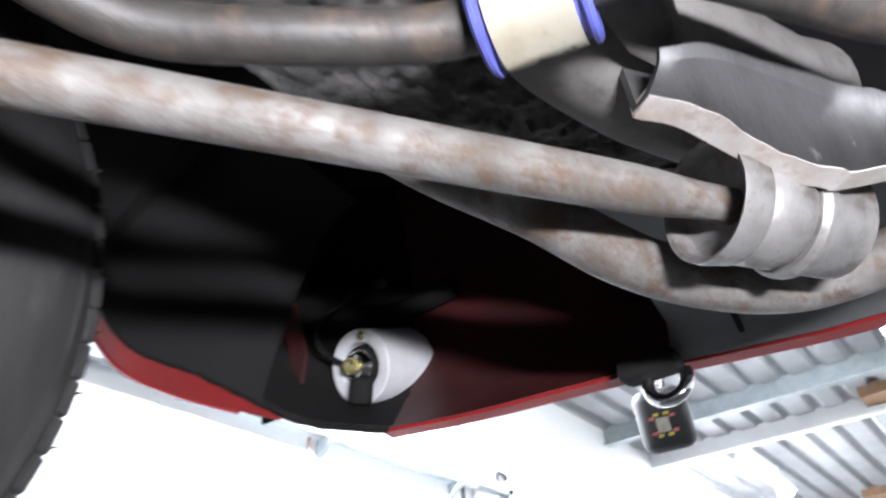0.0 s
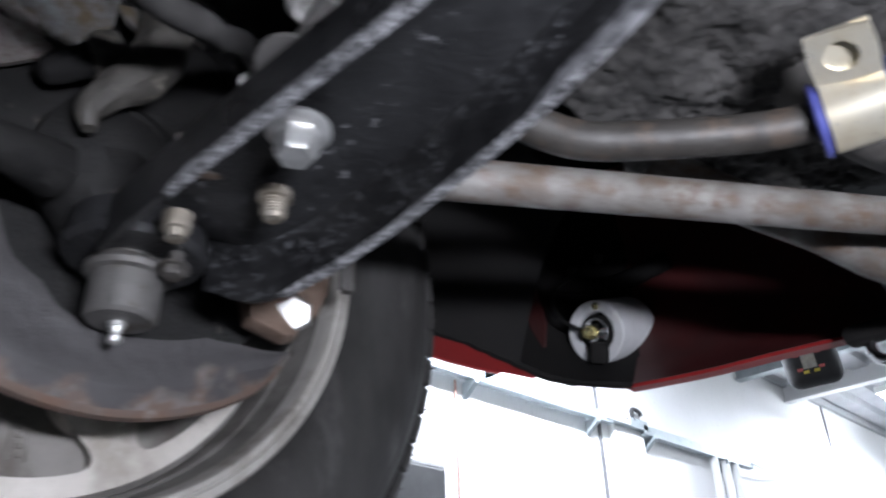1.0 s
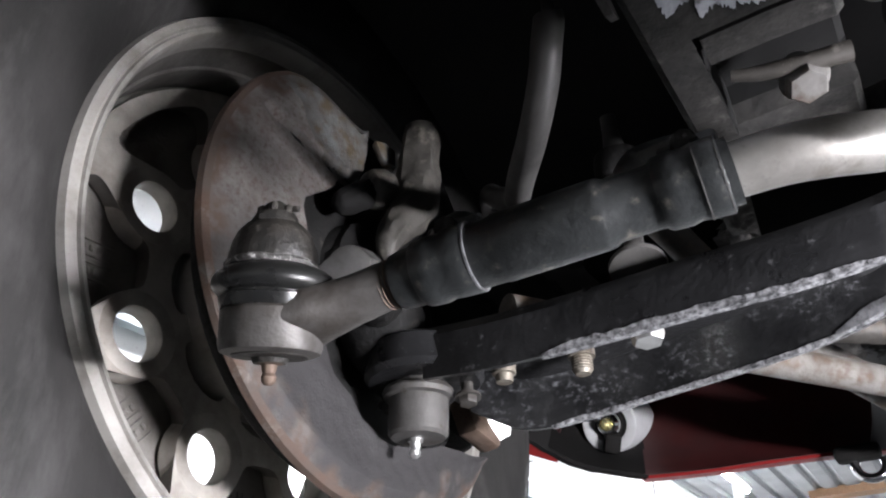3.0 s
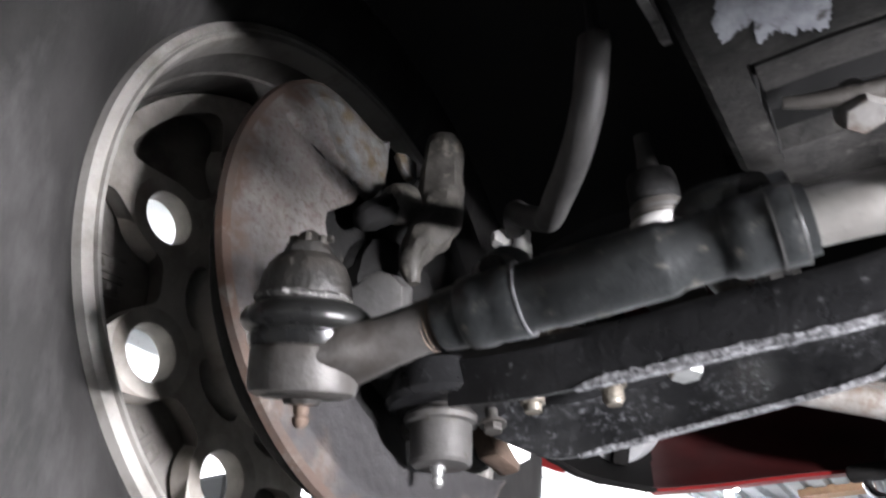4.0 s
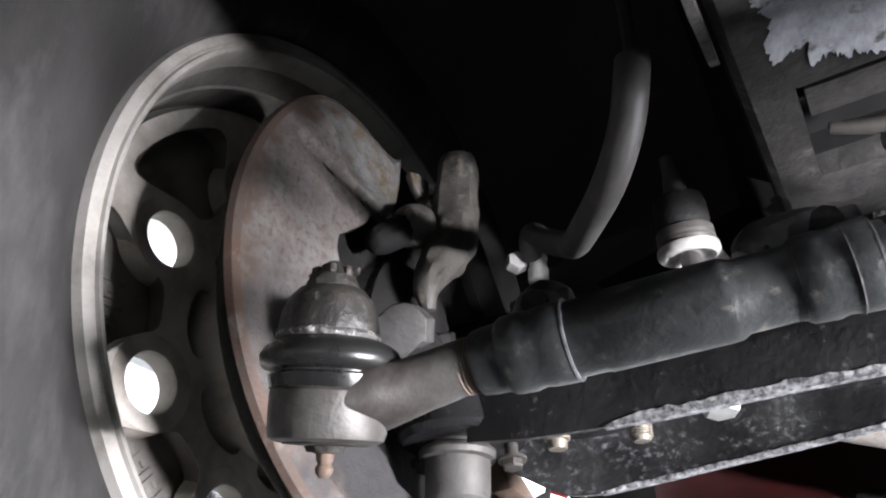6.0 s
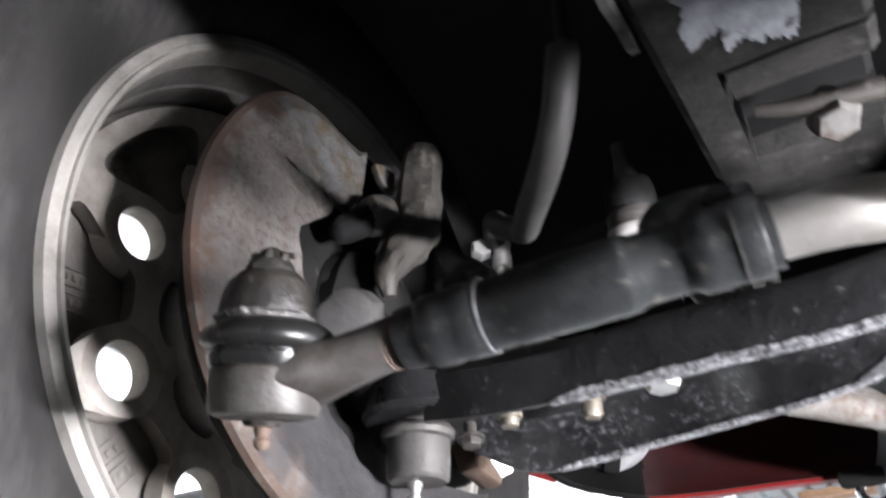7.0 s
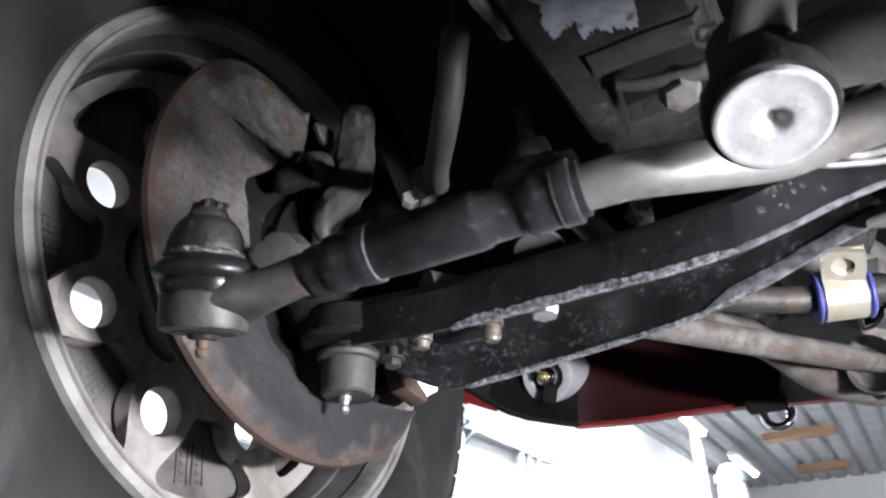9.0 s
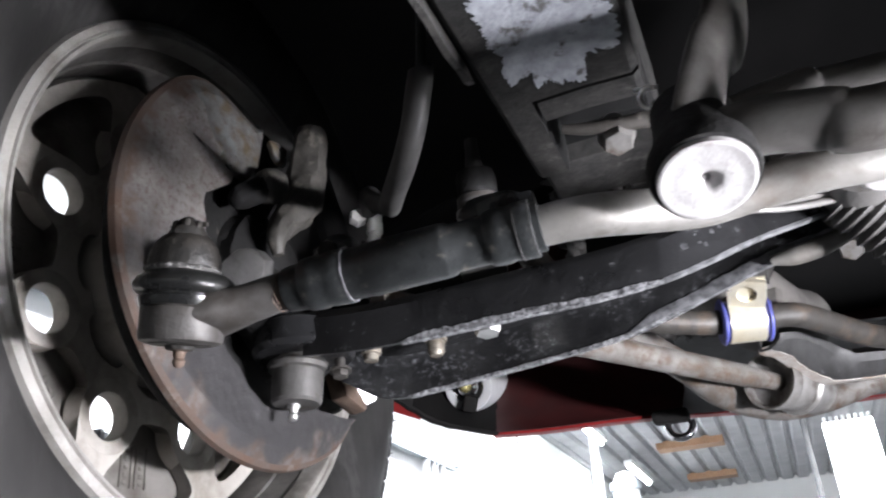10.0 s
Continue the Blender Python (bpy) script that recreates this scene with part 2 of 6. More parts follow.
M_PLASTIC = mat("black_plastic", (0.010, 0.0095, 0.0095), (0.014, 0.013, 0.0125), 20, 0.7, 0.85, bump=0.15, detail=260, spec=0.15)
M_TRAY = mat("dark_grey_plastic", (0.105, 0.104, 0.105), (0.075, 0.074, 0.073), 14, 0.5, 0.65, bump=0.2, detail=200, spot=(0.17, 0.17, 0.17), spot_scale=22, spot_at=0.66)
M_FRAME = mat("frame_undercoat", (0.030, 0.0285, 0.027), (0.013, 0.0125, 0.012), 60, 0.6, 0.8, bump=0.6, detail=300, spot=(0.085, 0.08, 0.075), spot_scale=90, spot_at=0.63, spot_soft=0.10, spot_mask=26, spec=0.3)
M_FRAMEPAINT = mat("chalky_paint", (0.40, 0.412, 0.445), (0.25, 0.26, 0.285), 80, 0.6, 0.8, bump=0.6, detail=330, spot=(0.085, 0.082, 0.078), spot_scale=52, spot_at=0.575, spot_soft=0.04)
M_CROSS = mat("crossmember_dirt", (0.060, 0.056, 0.053), (0.034, 0.032, 0.030), 60, 0.7, 0.85, bump=1.0, detail=260, spot=(0.016, 0.015, 0.0145), spot_scale=90, spot_at=0.58, spot_soft=0.10)
M_XGREY = mat("crossmember_grey", (0.064, 0.063, 0.063), (0.038, 0.037, 0.037), 18, 0.42, 0.58, metal=0.15, bump=0.2, detail=250, spot=(0.26, 0.26, 0.27), spot_scale=16, spot_at=0.66, spot_soft=0.04, stretch=(3.5, 0.6, 1))
M_EDGERUST = mat("rusty_pale_edge", (0.46, 0.44, 0.42), (0.36, 0.31, 0.27), 45, 0.5, 0.65, metal=0.2, bump=0.35, detail=300, spot=(0.27, 0.17, 0.10), spot_scale=40, spot_at=0.63, spot_soft=0.08)
M_WASHER = mat("grey_washer", (0.27, 0.26, 0.25), (0.17, 0.162, 0.154), 45, 0.4, 0.55, metal=0.45, bump=0.25, detail=320, spot=(0.10, 0.075, 0.06), spot_scale=50, spot_at=0.60, spot_soft=0.08)
M_WEIGHT = mat("zinc_weight", (0.70, 0.69, 0.67), (0.58, 0.57, 0.55), 40, 0.45, 0.6, metal=0.3, bump=0.1, detail=400)
M_BULGE = mat("dusty_pressing", (0.135, 0.127, 0.119), (0.090, 0.083, 0.076), 16, 0.6, 0.75, bump=0.25, detail=260, spot=(0.055, 0.050, 0.046), spot_scale=40, spot_at=0.62, spot_soft=0.1)
M_LEVER = mat("worn_grey_forging", (0.125, 0.119, 0.113), (0.070, 0.065, 0.060), 34, 0.40, 0.58, metal=0.35, bump=0.3, detail=340, spot=(0.040, 0.034, 0.029), spot_scale=22, spot_at=0.58, spot_soft=0.12)
M_CUP = mat("pale_plated_cup", (0.42, 0.41, 0.395), (0.30, 0.29, 0.278), 60, 0.45, 0.6, metal=0.25, bump=0.2, detail=400, spot=(0.14, 0.13, 0.118), spot_scale=70, spot_at=0.62, spot_soft=0.08)
M_LIP = mat("brown_rolled_lip", (0.075, 0.069, 0.063), (0.046, 0.041, 0.036), 45, 0.5, 0.65, metal=0.2, bump=0.3, detail=320, spot=(0.15, 0.138, 0.125), spot_scale=70, spot_at=0.64)
M_UNDER = mat("underbody_black_and_shade", (0.007, 0.007, 0.007), (0.011, 0.0105, 0.0105), 8, 0.75, 0.9, bump=0.4, detail=90, spec=0.15)
M_RUSTBRK = mat("rust_brown", (0.085, 0.055, 0.040), (0.15, 0.105, 0.08), 55, 0.65, 0.8, metal=0.1, bump=0.5, detail=340, spot=(0.085, 0.06, 0.045), spot_scale=50, spot_at=0.6)
M_LAMPCUP = mat("white_lamp_cup", (0.62, 0.62, 0.63), (0.54, 0.54, 0.55), 30, 0.45, 0.55, bump=0.05)
M_CHROME = mat("chrome", (0.8, 0.8, 0.82), (0.72, 0.72, 0.74), 30, 0.08, 0.14, metal=1.0, bump=0.0)
M_BULB = mat("bulb_gold", (0.75, 0.62, 0.20), (0.8, 0.72, 0.40), 60, 0.15, 0.25, metal=0.8, bump=0.0)
M_DISC = mat("polished_cap", (0.48, 0.465, 0.46), (0.36, 0.345, 0.342), 80, 0.42, 0.55, metal=0.35, bump=0.2, detail=600, spot=(0.27, 0.25, 0.235), spot_scale=150, spot_at=0.65, spot_soft=0.05)
M_WALL = mat("white_wall_panel", (0.80, 0.80, 0.80), (0.77, 0.77, 0.765), 2, 0.5, 0.6, bump=0.04, detail=40)
M_JOINT = mat("wall_joint_grey", (0.16, 0.16, 0.165), None, 5, 0.6)
M_GALV = mat("galvanised_steel", (0.42, 0.46, 0.48), (0.34, 0.385, 0.40), 12, 0.45, 0.55, metal=0.5, bump=0.1, detail=120)
M_CEIL = mat("grey_roof_sheet", (0.42, 0.427, 0.44), (0.36, 0.366, 0.378), 3, 0.55, 0.65, metal=0.2, bump=0.05, detail=60)
M_BEAM = mat("orange_primer", (0.34, 0.20, 0.115), (0.28, 0.165, 0.10), 12, 0.6, 0.7, bump=0.1)
M_FLOOR = mat("grey_floor", (0.060, 0.060, 0.061), (0.045, 0.045, 0.046), 1.5, 0.5, 0.7, bump=0.1, detail=60, spot=(0.032, 0.032, 0.032), spot_scale=2.5, spot_at=0.64, spot_soft=0.1)
M_WHITE = mat("white_enamel", (0.78, 0.78, 0.78), (0.74, 0.74, 0.74), 5, 0.35, 0.45, bump=0.02)
M_BLACKBOX = mat("black_housing", (0.02, 0.02, 0.021), (0.03, 0.03, 0.031), 12, 0.5, 0.6, bump=0.05)
M_STICKER = mat("sticker_grey", (0.45, 0.42, 0.36), (0.30, 0.28, 0.25), 90, 0.6)
M_YELLOW = mat("sticker_yellow", (0.75, 0.60, 0.08), None, 30, 0.5)
M_PINK = mat("sticker_red", (0.75, 0.16, 0.16), None, 30, 0.5)
M_REDCABLE = mat("red_cable", (0.58, 0.36, 0.30), None, 10, 0.5)
M_TUBE = glow("fluorescent_tube", (0.93, 0.97, 1.0), 45)
M_PANEL = glow("light_panel", (0.97, 0.98, 1.0), 5)
M_WORKLED = glow("work_led", (0.97, 0.985, 1.0), 20)


# ---- mesh helpers ----
CENTRE = {}


def part(name, bm, material, parent=None, label="", smooth=True, sharp=35):
    """One mesh object with its origin at its middle, under a thing or a part."""
    bmesh.ops.recalc_face_normals(bm, faces=bm.faces[:])
    xs = [v.co for v in bm.verts]
    c = Vector([(min(v[k] for v in xs) + max(v[k] for v in xs)) / 2 for k in range(3)])
    bmesh.ops.translate(bm, verts=bm.verts[:], vec=-c)
    for f in bm.faces:
        f.smooth = smooth
    if smooth:
        lim = radians(sharp)
        for e in bm.edges:
            if len(e.link_faces) == 2 and e.calc_face_angle(0) > lim:
                e.smooth = False
    me = bpy.data.meshes.new(name)
    bm.to_mesh(me)
    bm.free()
    for m in material if isinstance(material, (list, tuple)) else (material,):
        me.materials.append(m)
    ob = new(name, me)
    ob.location = c
    CENTRE[ob] = c
    if parent:
        ob.parent = parent
        ob.matrix_parent_inverse = Matrix.Translation(-CENTRE[parent])
    if label:
        tagged(ob, label)
    return ob


def thing(name, base, label, category, group="", kind=""):
    ob = new(name)
    ob.location = base
    ob.empty_display_size = 0.1
    CENTRE[ob] = Vector(base)
    return tagged(ob, label, category, group, kind)


def basis(axis, ref=(0, 0, 1)):
    w = Vector(axis).normalized()
    r = Vector(ref)
    if abs(w.dot(r)) > 0.95:
        r = Vector((1, 0, 0))
    u = (r - w * r.dot(w)).normalized()
    return u, w.cross(u), w


def smooth_path(pts, per=6):
    p = [Vector(q) for q in pts]
    if len(p) < 3:
        return p
    p = [2 * p[0] - p[1], *p, 2 * p[-1] - p[-2]]
    out = []
    for i in range(1, len(p) - 2):
        for k in range(per):
            t = k / per
            a, b, c, d = p[i - 1 : i + 3]
            out.append(0.5 * (2 * b + (c - a) * t + (2 * a - 5 * b + 4 * c - d) * t * t + (3 * b - a - 3 * c + d) * t ** 3))
    return [*out, p[-2]]


def loft(bm, rings, closed=True, caps=True, mi=0):
    rows = [[bm.verts.new(v) for v in r] for r in rings]
    for a, b in zip(rows, rows[1:]):
        n = len(a)
        for i in range(n if closed else n - 1):
            f = bm.faces.new((a[i], a[(i + 1) % n], b[(i + 1) % n], b[i]))
            f.material_index = mi
    if caps and closed:
        for r in (rows[0], rows[-1]):
            bm.faces.new(r).material_index = mi
    return rows


def tube(bm, pts, r, seg=18, per=6, flat=1.0, rough=0.0):
    """A round bar along a smooth path; r may be a list along the given points; flat squashes it in z."""
    path = smooth_path(pts, per)
    n = len(path)
    rs = r if isinstance(r, (list, tuple)) else [r] * len(pts)
    rings, ref = [], None
    for i, p in enumerate(path):
        d = (path[min(i + 1, n - 1)] - path[max(i - 1, 0)]).normalized()
        if ref is None:
            ref = basis(d)[0]
        ref = (ref - d * ref.dot(d)).normalized()
        v = d.cross(ref)
        s = i / (n - 1) * (len(rs) - 1)
        k = min(int(s), len(rs) - 2) if len(rs) > 1 else 0
        rad = rs[k] + (rs[min(k + 1, len(rs) - 1)] - rs[k]) * (s - k)
        ring = []
        for j in range(seg):
            a = 2 * math.pi * j / seg
            q = rad * (1 + (rough * noise.noise(p * 60 + Vector((j, 0, 0))) if rough else 0))
            ring.append(p + ref * math.cos(a) * q * flat + v * math.sin(a) * q)
        rings.append(ring)
    loft(bm, rings)
    return bm


def lathe(bm, base, axis, profile, seg=32, ref=(0, 0, 1), bumpy=0.0, mi=0):
    """Turned body: profile of (distance along the axis, radius)."""
    u, v, w = basis(axis, ref)
    o = Vector(base)
    rings = []
    for d, r in profile:
        r = max(r, 1e-4)
        ring = []
        for j in range(seg):
            a = 2 * math.pi * j / seg
            k = r * (1 + (bumpy * noise.noise(Vector((math.cos(a) * 3, math.sin(a) * 3, d * 200))) if bumpy else 0))
            ring.append(o + w * d + (u * math.cos(a) + v * math.sin(a)) * k)
        rings.append(ring)
    loft(bm, rings, mi=mi)
    return bm


def box(bm, centre, size, turn=None, bevel=0.0, segs=2):
    r = bmesh.ops.create_cube(bm, size=1)
    vs = r["verts"]
    bmesh.ops.scale(bm, verts=vs, vec=size)
    if bevel:
        es = list({e for v in vs for e in v.link_edges})
        out = bmesh.ops.bevel(bm, geom=es, offset=bevel, segments=segs, affect="EDGES", profile=0.5)
        vs = list({v for f in out["faces"] for v in f.verts} | {v for v in vs if v.is_valid})
    m = Matrix.Translation(centre) @ (turn or Matrix())
    bmesh.ops.transform(bm, matrix=m, verts=vs)
    return bm


def slab(bm, outline, depth, bevel=0.0):
    """A plate: outline of 3D points in one plane, thickened along the vector depth."""
    d = Vector(depth)
    a = [bm.verts.new(p) for p in outline]
    b = [bm.verts.new(Vector(p) + d) for p in outline]
    n = len(a)
    fs = [bm.faces.new(a), bm.faces.new(list(reversed(b)))]
    for i in range(n):
        fs.append(bm.faces.new((a[i], b[i], b[(i + 1) % n], a[(i + 1) % n])))
    if bevel:
        es = list({e for f in fs[:2] for e in f.edges})
        bmesh.ops.bevel(bm, geom=es, offset=bevel, segments=2, affect="EDGES", profile=0.5)
    return bm


def sheet(bm, grid, thick, mi=0):
    """A bent panel with thickness from rows of points."""
    rows, cols = len(grid), len(grid[0])
    g = [[Vector(p) for p in r] for r in grid]
    nrm = []
    for i in range(rows):
        nrm.append([])
        for j in range(cols):
            a = g[min(i + 1, rows - 1)][j] - g[max(i - 1, 0)][j]
            b = g[i][min(j + 1, cols - 1)] - g[i][max(j - 1, 0)]
            nrm[i].append(a.cross(b).normalized())
    top = [[bm.verts.new(g[i][j]) for j in range(cols)] for i in range(rows)]
    bot = [[bm.verts.new(g[i][j] + nrm[i][j] * thick) for j in range(cols)] for i in range(rows)]
    for i in range(rows - 1):
        for j in range(cols - 1):
            bm.faces.new((top[i][j], top[i][j + 1], top[i + 1][j + 1], top[i + 1][j])).material_index = mi
            bm.faces.new((bot[i][j], bot[i + 1][j], bot[i + 1][j + 1], bot[i][j + 1])).material_index = mi
    for i in range(rows - 1):
        for j in (0, cols - 1):
            bm.faces.new((top[i][j], top[i + 1][j], bot[i + 1][j], bot[i][j])).material_index = mi
    for j in range(cols - 1):
        for i in (0, rows - 1):
            bm.faces.new((top[i][j], top[i][j + 1], bot[i][j + 1], bot[i][j])).material_index = mi
    return bm


def hexbolt(bm, base, axis, af, height, seg=6):
    """A hexagon head with a chamfered top."""
    r = af / math.sqrt(3)
    lathe(bm, base, axis, [(0, r), (height * 0.8, r), (height, r * 0.86)], seg)
    return bm


def BM():
    return bmesh.new()


# ---- the hall ----
X0, X1, Y0, Y1, ZC = -2.75, 4.6, -7.0, 14.3, 3.9


def slab_box(name, lo, hi, material, label, bevel=0.0):
    b = BM()
    box(b, [(p + q) / 2 for p, q in zip(lo, hi)], [q - p for p, q in zip(lo, hi)], bevel=bevel)
    return tagged(part(name, b, material, smooth=False), label, name.split("_")[0], kind="structure")


slab_box("floor", (X0 - 0.2, Y0 - 0.2, -0.2), (X1 + 0.2, Y1 + 0.2, 0), M_FLOOR, "dark grey sealed concrete workshop floor")
wall_w = slab_box("wall_west", (X0 - 0.2, Y0 - 0.2, 0), (X0, Y1 + 0.2, 4.3), M_WALL, "white panelled workshop wall")
slab_box("wall_east", (X1, Y0 - 0.2, 0), (X1 + 0.2, Y1 + 0.2, 4.3), M_WALL, "white panelled workshop wall")
slab_box("wall_north", (X0, Y1, 0), (X1, Y1 + 0.2, 4.3), M_WALL, "white workshop end wall")
# the south wall, out of view, with an assumed wide gate opening
for i, (lo, hi) in enumerate((((X0, Y0 - 0.2, 0), (-0.5, Y0, 4.3)), ((3.5, Y0 - 0.2, 0), (X1, Y0, 4.3)), ((-0.5, Y0 - 0.2, 3.2), (3.5, Y0, 4.3)))):
    slab_box("wall_south", lo, hi, M_WALL, "white workshop wall beside the open gate")
b = BM()
box(b, (0, 0, -0.45), (400, 400, 0.1))
tagged(part("ground", b, M_FLOOR, smooth=False), "grey asphalt yard outside the gate", "ground", kind="structure")

# trapezoid roof sheet, ribs along the hall
b = BM()
prof, xx = [], X0 - 0.1
while xx < X1 + 0.1:
    for dx, dz in ((0, 0), (0.13, 0), (0.16, 0.045), (0.22, 0.045), (0.25, 0)):
        prof.append((xx + dx, ZC + dz))
    xx += 0.25
sheet(b, [[(x, y, z) for x, z in prof] for y in (Y0 - 0.1, Y1 + 0.1)], 0.03)
tagged(part("ceiling", b, M_CEIL, smooth=False), "grey trapezoidal sheet metal roof", "ceiling", kind="structure")

# wall panel joints and end pilaster
for jy in (-2.5, 1.2, 4.0, 8.0, 11.5):
    b = BM()
    box(b, (X0 + 0.004, jy, 2.0), (0.012, 0.028, 3.9))
    part("joint_strip", b, M_JOINT, wall_w, smooth=False)
b = BM()
box(b, (X0 + 0.02, 4.28, 1.95), (0.05, 0.36, 3.9), bevel=0.01)
tagged(part("pilaster", b, M_WALL, smooth=False), "white boxed pilaster on the wall", "pilaster", kind="structure")

# cable tray on brackets
tray = thing("cable_tray", (X0 + 0.12, 4.0, 2.95), "galvanised perforated cable tray bracketed along the white wall", "cable tray")


def tray_run(y0, y1, z):
    b = BM()
    w, h, t = 0.05, 0.060, 0.004
    x = X0 + 0.035
    box(b, (x + w / 2, (y0 + y1) / 2, z), (w, y1 - y0, t))
    for xs in (x, x + w):
        box(b, (xs, (y0 + y1) / 2, z + h / 2), (t, y1 - y0, h))
    k = y0 + 0.06
    while k < y1 - 0.05:
        box(b, (x + w + 0.003, k, z + h * 0.5), (0.004, 0.035, 0.012))
        k += 0.1
    part("tray_section", b, M_GALV, tray, smooth=False)


tray_run(-3.0, 4.05, 2.935)
tray_run(4.0, 4.45, 2.955)
tray_run(4.4, 5.95, 2.93)
for ky in (0.3, 2.75, 3.85, 4.5, 5.5):
    b = BM()
    slab(b, [(X0 + 0.004, ky, 2.84), (X0 + 0.004, ky, 2.932), (X0 + 0.10, ky, 2.932), (X0 + 0.10, ky, 2.912)], (0, 0.035, 0), 0.003)
    part("bracket", b, M_GALV, tray, smooth=False)
b = BM()
box(b, (X0 + 0.092, 4.1, 2.99), (0.012, 0.26, 0.07), bevel=0.004)
part("joint_plate", b, M_WHITE, tray, "white painted joint plate", smooth=False)
for k in range(4):
    b = BM()
    lathe(b, (X0 + 0.098, 4.01 + 0.06 * k, 2.99), (1, 0, 0), [(0, 0.008), (0.006, 0.007)], 8)
    part("rivet", b, M_JOINT, tray)
b = BM()
tube(b, [(X0 + 0.075, 4.30, 3.00), (X0 + 0.075, 4.30, 3.075), (X0 + 0.075, 4.38, 3.075), (X0 + 0.075, 4.40, 3.05)], 0.014, 10)
part("clamp_knob", b, M_BLACKBOX, tray, "black bent clamp")
# conduits dropping from the tray end, red cable, loose wire
for k in range(3):
    b = BM()
    tube(b, [(X0 + 0.06 + 0.0 * k, 5.36 + 0.16 * k, 0.2), (X0 + 0.06, 5.36 + 0.16 * k, 2.93)], 0.03, 12)
    tagged(part("conduit_pipe", b, M_WHITE), "white conduit pipe running down the wall", "pipe", "conduit pipes under the cable tray")
b = BM()
tube(b, [(X0 + 0.012, 2.69, 0.3), (X0 + 0.012, 2.70, 1.6), (X0 + 0.012, 2.69, 2.93)], 0.0065, 8)
tagged(part("cable", b, M_REDCABLE), "thin red cable hanging down the white wall", "cable")
b = BM()
tube(b, [(X0 + 0.1, 5.9, 2.96), (X0 + 0.08, 6.3, 2.95), (X0 + 0.05, 6.7, 2.99)], 0.008, 8)
tagged(part("wire", b, M_GALV), "thin loose wire at the tray end", "cable")
b = BM()
tube(b, [(X0 + 0.2, 2.0, 3.0), (X0 + 0.15, 2.15, 3.10), (X0 + 0.05, 2.6, 3.35), (X0 + 0.02, 2.9, 3.5)], 0.014, 8)
tagged(part("wire", b, M_GALV), "bent grey pipe above the cable tray", "pipe")
b = BM()
box(b, (X0 + 0.16, 2.03, 2.06), (0.3, 0.56, 0.62), bevel=0.02)
cab = tagged(part("wall_cabinet", b, M_BLACKBOX, smooth=False), "black wall cabinet on the white wall", "cabinet")
b = BM()
box(b, (X0 + 0.318, 2.03, 2.06), (0.016, 0.50, 0.56), bevel=0.006)
cab_door = part("cabinet_door", b, M_BLACKBOX, cab, smooth=False)
b = BM()
box(b, (X0 + 0.335, 1.84, 2.02), (0.018, 0.02, 0.10), bevel=0.004)
part("handle", b, M_BLACKBOX, cab_door, smooth=False)

# ceiling strip lights
strip = thing("strip_light", (-1.95, 8.0, 3.6), "white fluorescent strip light hanging below the roof", "ceiling light", "strip lights under the roof")


def strip_parts(parent, x, y, z=3.68, length=1.5):
    b = BM()
    box(b, (x, y, z), (0.12, length, 0.06), bevel=0.008)
    part("lamp_body", b, M_WHITE, parent, smooth=False)
    b = BM()
    tube(b, [(x, y - length / 2 + 0.03, z - 0.055), (x, y + length / 2 - 0.03, z - 0.055)], 0.02, 12)
    part("tube", b, M_TUBE, parent, "glowing fluorescent tube")
    for s in (-1, 1):
        b = BM()
        tube(b, [(x, y + s * length * 0.35, z), (x, y + s * length * 0.35, ZC + 0.02)], 0.006, 6)
        part("hanger", b, M_GALV, parent)


strip_parts(strip, -1.95, 8.0)
for gx, gy in ((-1.95, 3.0), (1.6, 3.0), (1.6, 8.0), (0.2, -3.5), (-1.95, 11.0), (-0.3, 5.0)):
    copy_thing(strip, Matrix.Translation((gx, gy, 3.6)))

# steel roof beams across the hall
for ry, mm, lab in ((6.2, M_GALV, "grey steel roof beam across the hall"), (7.15, M_WHITE, "white steel roof beam across the hall")):
    b = BM()
    box(b, ((X0 + X1) / 2, ry, ZC - 0.09), (X1 - X0, 0.012, 0.16))
    box(b, ((X0 + X1) / 2, ry, ZC - 0.17), (X1 - X0, 0.10, 0.014))
    tagged(part("roof_beam", b, mm, smooth=False), lab, "beam", "roof beams across the hall")
# orange roof purlins, white column with bracket, white tank and light panel far back
for py, x0, x1 in ((10.4, -1.55, -0.7), (12.9, -1.5, -0.75), (7.0, -0.8, 0.6)):
    b = BM()
    box(b, ((x0 + x1) / 2, py, ZC - 0.06), (x1 - x0, 0.3, 0.1))
    for k in range(int((x1 - x0) / 0.09)):
        box(b, (x0 + 0.045 + 0.09 * k, py - 0.15, ZC - 0.10), (0.05, 0.03, 0.04))
    tagged(part("roof_purlin", b, M_BEAM, smooth=False), "short orange primed steel purlin under the roof", "beam", "roof purlins")
col = thing("column", (-2.1, 9.0, 0), "slim white steel column with a side bracket", "column")
b = BM()
box(b, (-2.1, 9.0, 1.95), (0.1, 0.1, 3.9), bevel=0.01)
part("post", b, M_WHITE, col, smooth=False)
b = BM()
box(b, (-2.28, 9.0, 3.12), (0.36, 0.05, 0.04))
box(b, (-2.45, 9.0, 3.05), (0.05, 0.05, 0.25))
part("side_bracket", b, M_WHITE, col, smooth=False)
tank = thing("tank", (-1.85, 9.3, 0), "white cylindrical air tank with a grey collar", "tank")
b = BM()
lathe(b, (-1.85, 9.3, 0), (0, 0, 1), [(0, 0.16), (3.05, 0.16), (3.25, 0.155), (3.36, 0.10), (3.39, 0.02)], 24)
part("tank_body", b, M_WHITE, tank)
b = BM()
lathe(b, (-1.85, 9.3, 3.16), (0, 0, 1), [(0, 0.17), (0.0, 0.19), (0.09, 0.19), (0.09, 0.17)], 24)
